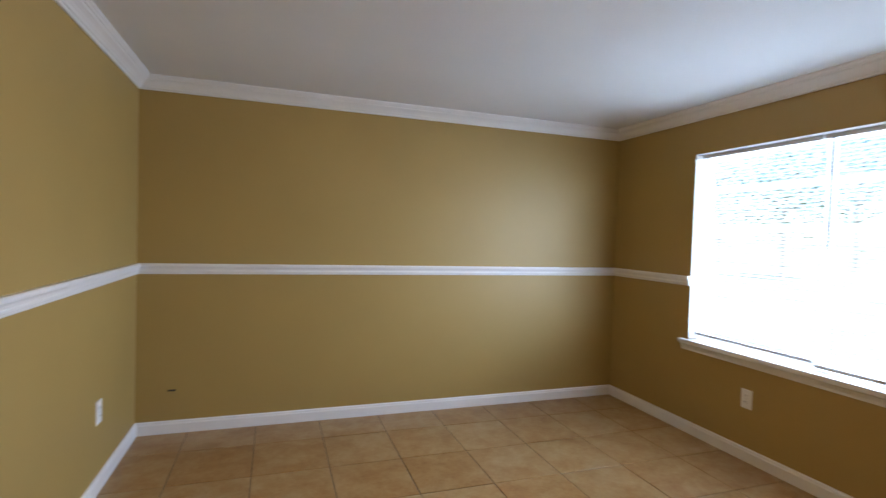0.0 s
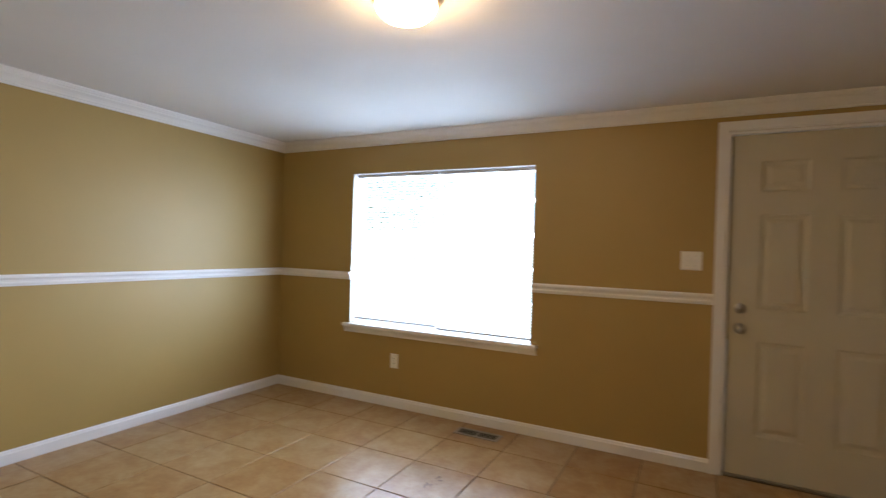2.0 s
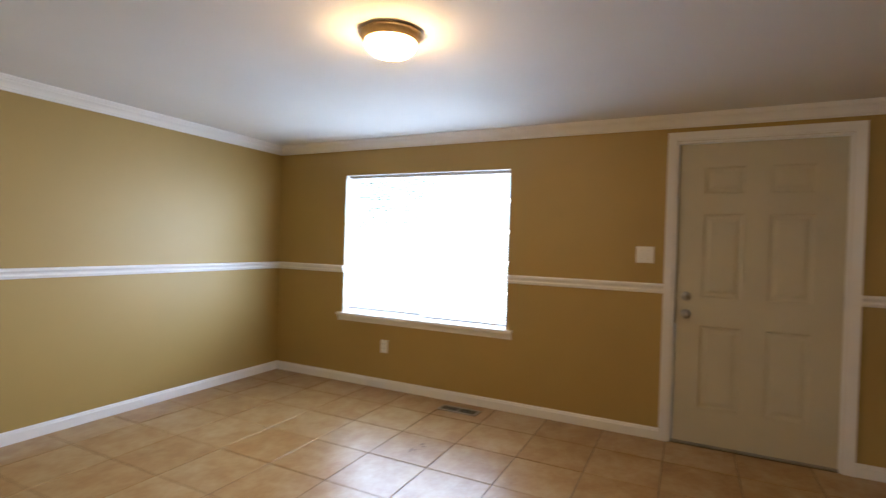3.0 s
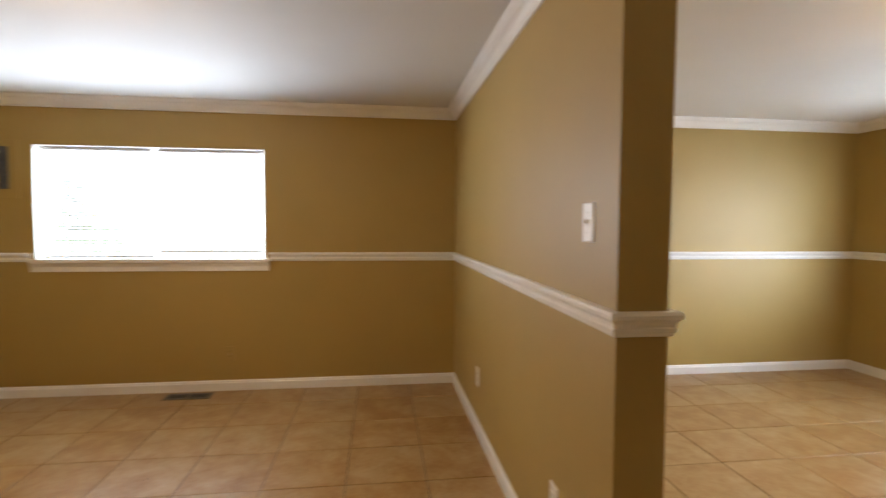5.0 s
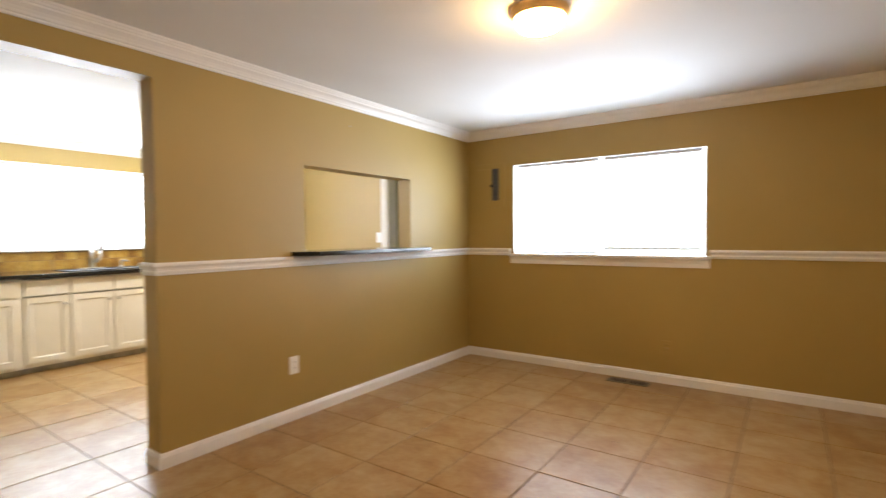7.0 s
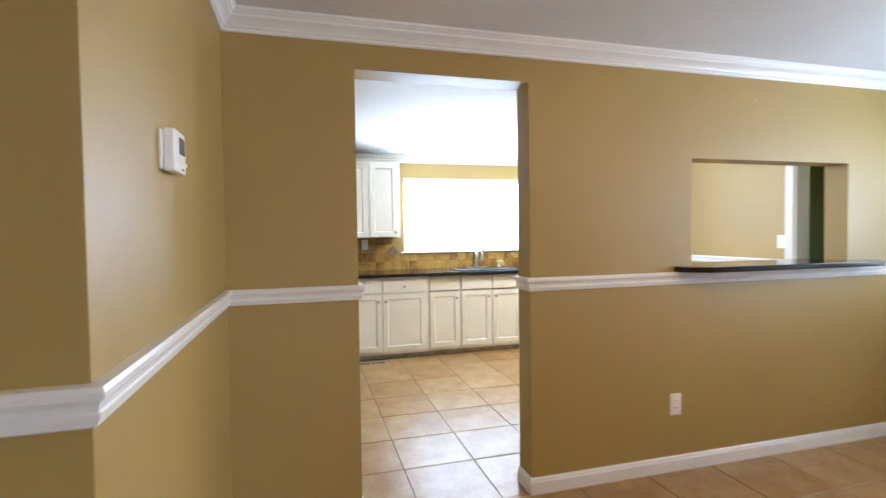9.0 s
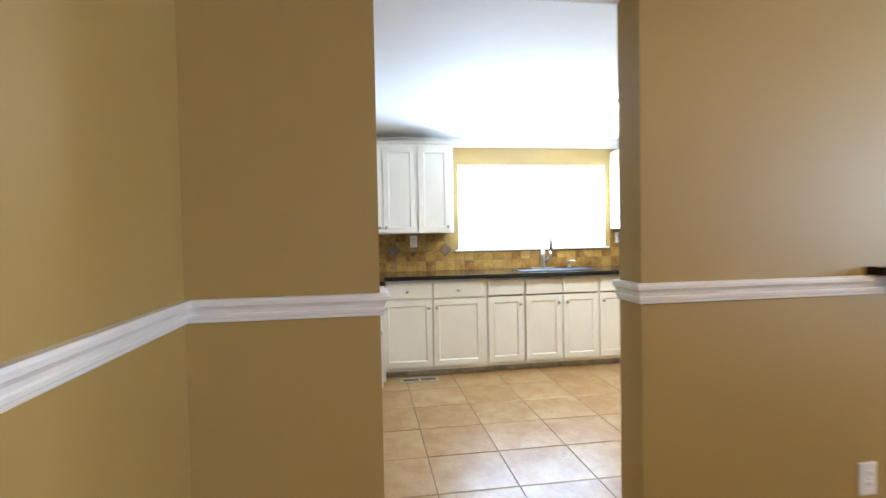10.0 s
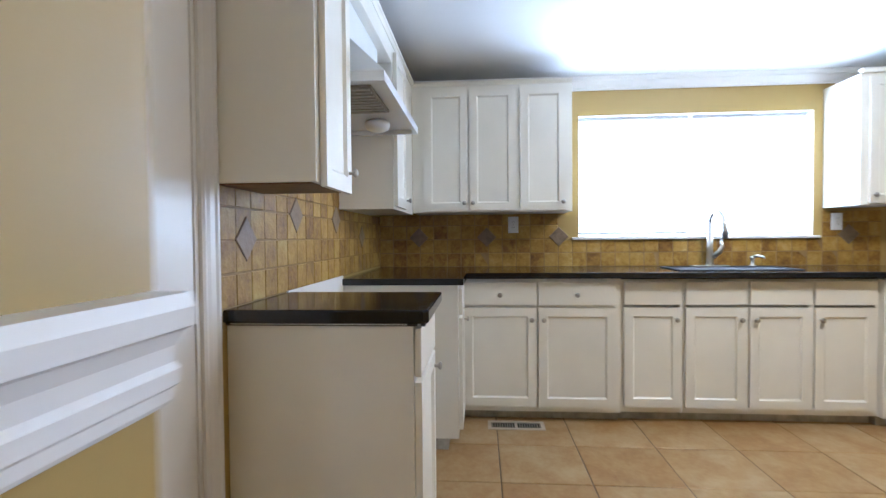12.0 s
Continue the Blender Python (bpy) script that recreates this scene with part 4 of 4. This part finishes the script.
def tree(at, height, seed):
    rng = random.Random(seed)
    top = tagged(new("tree"), "leafy green tree on the front lawn", "tree", "trees outside")
    top.matrix_basis = pose(*at)
    limbs = tube([(0, 0, 0), (0.05, 0.02, height * 0.2), (0.0, 0.1, height * 0.45), (0.1, 0.05, height * 0.8)], [0.11, 0.085, 0.06, 0.02], 10)
    tips = []
    for k in range(11):
        a, z0 = k * 2.4 + rng.random(), height * (0.28 + 0.05 * k)
        r = height * rng.uniform(0.18, 0.34) * (1.1 - 0.05 * k)
        end = Vector((r * math.cos(a), r * math.sin(a), z0 + r * 0.5))
        tube([(0.03, 0.05, z0), end * 0.5 + Vector((0, 0, z0 * 0.5)), end], [0.06, 0.04, 0.012], 6, limbs)
        tips += [end, end * 0.7 + Vector((0, 0, z0 * 0.3))]
    part("trunk", limbs, BARK, top)
    bm = bmesh.new()
    for tip in tips + [Vector((0, 0, height * 0.86))]:
        for _ in range(70):
            p = tip + Vector((rng.gauss(0, 0.11), rng.gauss(0, 0.11), rng.gauss(0, 0.085))) * height
            u = Vector((rng.gauss(0, 1), rng.gauss(0, 1), rng.gauss(0, 0.5))).normalized() * 0.085
            v = u.cross(Vector((rng.gauss(0, 1), rng.gauss(0, 1), rng.gauss(0, 1)))).normalized() * 0.045
            bm.faces.new([bm.verts.new(q) for q in (p - u, p - v, p + u, p + v)])
    tagged(part("crown", bm, LEAF, top), kind="stuff")
    return top


for k, (x, y, hgt) in enumerate(((24.0, 16.4, 6.2), (31.0, 17.5, 8.0), (29.0, 24.5, 7.5))):
    tree((x, y, -0.35), hgt, 11 + k)


# ---- backsplash ----
PITCH, TS = 0.0985, 0.0945


def chip(w, h, t=0.0078, c=0.0025):
    """A tumbled tile: worn edges, front towards -y, corner at the origin."""
    bm = bmesh.new()
    r = []
    for i, y in ((0.0, 0.0), (0.0, -t + c), (c, -t)):
        r.append([bm.verts.new((x, y, z)) for x, z in ((i, i), (w - i, i), (w - i, h - i), (i, h - i))])
    for a, b in zip(r, r[1:]):
        for k in range(4):
            bm.faces.new([a[k], a[(k + 1) % 4], b[(k + 1) % 4], b[k]])
    bm.faces.new(r[-1])
    bmesh.ops.recalc_face_normals(bm, faces=bm.faces)
    return bm


meshes = {}


def chip_mesh(w, h, mat):
    key = (round(w, 3), round(h, 3), mat.name)
    if key not in meshes:
        me = bpy.data.meshes.new("tile")
        bm = chip(*key[:2])
        bm.to_mesh(me)
        bm.free()
        me.materials.append(mat)
        meshes[key] = me
    return meshes[key]


def backsplash(label, m, length, z0, z1, holes, diamonds):
    """Tiles along x from 0; holes: (x0, x1, z0) above which no tile goes; diamonds: (x, z) of inset lozenges."""
    top = tagged(new("backsplash"), label, "backsplash", kind="structure")
    top.matrix_basis = m
    n, rng = int(length / PITCH) + 1, random.Random(5)
    rects = []
    for i in range(n):
        x0, x1 = i * PITCH, min(i * PITCH + TS, length)
        for j in range(5):
            a, b = z0 + j * PITCH, min(z0 + j * PITCH + TS, z1)
            for h0, h1, hz in holes:
                if x0 < h1 and x1 > h0 and b > hz:
                    if a >= hz - 0.01:
                        b = a
                    else:
                        b = hz
            if b - a > 0.012 and x1 - x0 > 0.012:
                rects.append((x0, x1, a, b))
    bm = bmesh.new()
    for x0, x1, a, b in rects:
        box(x0 - 0.002, min(x1 + 0.002, length), -0.0056, -0.0002, a - 0.002, min(b + 0.002, z1), bm=bm)
    part("grout_bed", bm, SANDGROUT, top, "sandy grout")
    for x0, x1, a, b in rects:
        ob = new("tile", chip_mesh(x1 - x0, b - a, SPLASH))
        ob.parent = top
        ob.matrix_basis = pose(x0, rng.uniform(0.0, 0.0015), a, rng.uniform(-0.5, 0.5), rng.uniform(-0.5, 0.5), rng.uniform(-0.6, 0.6))
    for x, z in diamonds:
        ob = new("tile", chip_mesh(0.098, 0.098, DIAMOND))
        ob.parent = top
        ob.matrix_basis = pose(x, -0.0035, z - 0.0693, 0, -45, 0)
    return top


backsplash("tumbled honey travertine tiles with stone lozenges above the worktop", pose(XB, YS + 0.004, 0, 0, 0, 90), 1.800 - YS - 0.004, CT + 0.001, U0 - 0.002,
           [(WK["a"] - YS - 0.056, WK["b"] - YS + 0.04, WK["z0"] - 0.020), (9.0, 9.1, U0)], [(y - YS, 1.110) for y in (-1.345, -0.857, -0.348, 1.590)])
backsplash("tumbled honey travertine tiles with stone lozenges beside the range gap", pose(-4.845, YS, 0, 0, 0, 180), -4.845 - XB - 0.016, 0.913, 1.268,
           [(1.18, 9, U0 - 0.013)], [(0.160, 1.112), (0.580, 1.205), (1.118, 1.205), (1.655, 1.120)])


backsplash("tumbled honey travertine tiles behind the range hood", pose(-5.1455, YS, 0, 0, 0, 180), 0.884, 1.2705, 1.636, [], [])

# ---- marks on the floor ----
def stain(name, label, at, size, seed, mat, n=6):
    rng, bm = random.Random(seed), bmesh.new()
    for k in range(n):
        cx, cy, r = rng.gauss(0, size * 0.5), rng.gauss(0, size * 0.3), size * rng.uniform(0.06, 0.24)
        ring = [bm.verts.new((cx + r * rng.uniform(0.6, 1.3) * math.cos(a), cy + r * 0.7 * rng.uniform(0.6, 1.3) * math.sin(a), 0.0006 + 0.00005 * k)) for a in (i * math.pi / 5 for i in range(10))]
        bm.faces.new(ring)
    ob = tagged(obj(name, bm, mat), label, "stain", kind="structure")
    ob.location = at


SMUDGE = material("brown_smudge", (0.20, 0.115, 0.045), 0.45, vary=0.25, scale=60, bump=0.02)
PALE = material("pale_smear", (0.44, 0.36, 0.24), 0.5, vary=0.1, scale=60, bump=0.02)
stain("floor_stain", "small brown smudge on the living room tile", (2.69, 0.60, 0), 0.075, 3, SMUDGE, 14)
stain("floor_stain", "tiny dark speck on the dining room tile", (-1.79, 1.42, 0), 0.022, 5, DARK, 4)
stain("floor_stain", "small dark specks on the kitchen tile", (-5.50, 0.12, 0), 0.045, 7, SMUDGE, 6)
stain("floor_stain", "small dark specks on the kitchen tile", (-4.78, -0.05, 0), 0.09, 9, SMUDGE, 5)
stain("floor_stain", "small dark specks on the kitchen tile", (-4.60, 0.35, 0), 0.12, 13, SMUDGE, 6)
stain("floor_stain", "pale smear on the kitchen tile", (-5.17, -0.93, 0), 0.045, 11, PALE, 5)


# ---- tile floor ----
T, GX, GY = 0.4105, 2.498, 0.012
fl = tagged(obj("floor", box(XB - 0.15, XF + 0.15, -2.75, 4.75, -0.12, -0.0035), GROUT), "tan ceramic tile floor with grey-brown grout", "floor", kind="structure")


def floor_tile(w, d, bm=None, at=(0, 0)):
    bm = bm or bmesh.new()
    r = []
    for i, z in ((0.0, -0.0036), (0.0, -0.0016), (0.002, 0.0)):
        r.append([bm.verts.new((x + at[0], y + at[1], z)) for x, y in ((i, i), (w - i, i), (w - i, d - i), (i, d - i))])
    for a, b in zip(r, r[1:]):
        for k in range(4):
            bm.faces.new([a[k], a[(k + 1) % 4], b[(k + 1) % 4], b[k]])
    bm.faces.new(r[-1])
    return bm


rest, tiles = bmesh.new(), {}
gap = 0.0056
for i in range(-24, 4):
    for j in range(-7, 12):
        x0, x1 = max(GX + i * T + gap / 2, XB + 0.001), min(GX + (i + 1) * T - gap / 2, XF - 0.001)
        if i <= -16:
            x0, x1 = max(x0 - 0.03, XB + 0.001), x1 - (0.03 if i < -16 else 0.0)
        y0, y1 = GY + j * T + gap / 2, GY + (j + 1) * T - gap / 2
        inside = y1 < YN or (-5.6 < x0 and x1 < -3.6)
        if j == 6:
            y1, inside = min(y1, YN + 0.09), True
        if x1 - x0 < 0.02 or y0 > 4.6 or not inside:
            continue
        if -4 <= j <= 6 and not (j == -4 and x0 < XK):
            key = (round(x1 - x0, 3), round(y1 - y0, 3))
            if key not in tiles:
                me = bpy.data.meshes.new("tile")
                bm = floor_tile(*key)
                bm.to_mesh(me)
                bm.free()
                me.materials.append(FLOORTILE)
                tiles[key] = me
            ob = new("tile", tiles[key])
            ob.parent = fl
            ob.location = (x0, y0, 0.0006 * math.sin(i * 3.1 + j * 1.7) - 0.0006)
        else:
            floor_tile(x1 - x0, y1 - y0, rest, (x0, y0))
tagged(obj("tile_field", rest, FLOORTILE_REST, fl), kind="stuff")
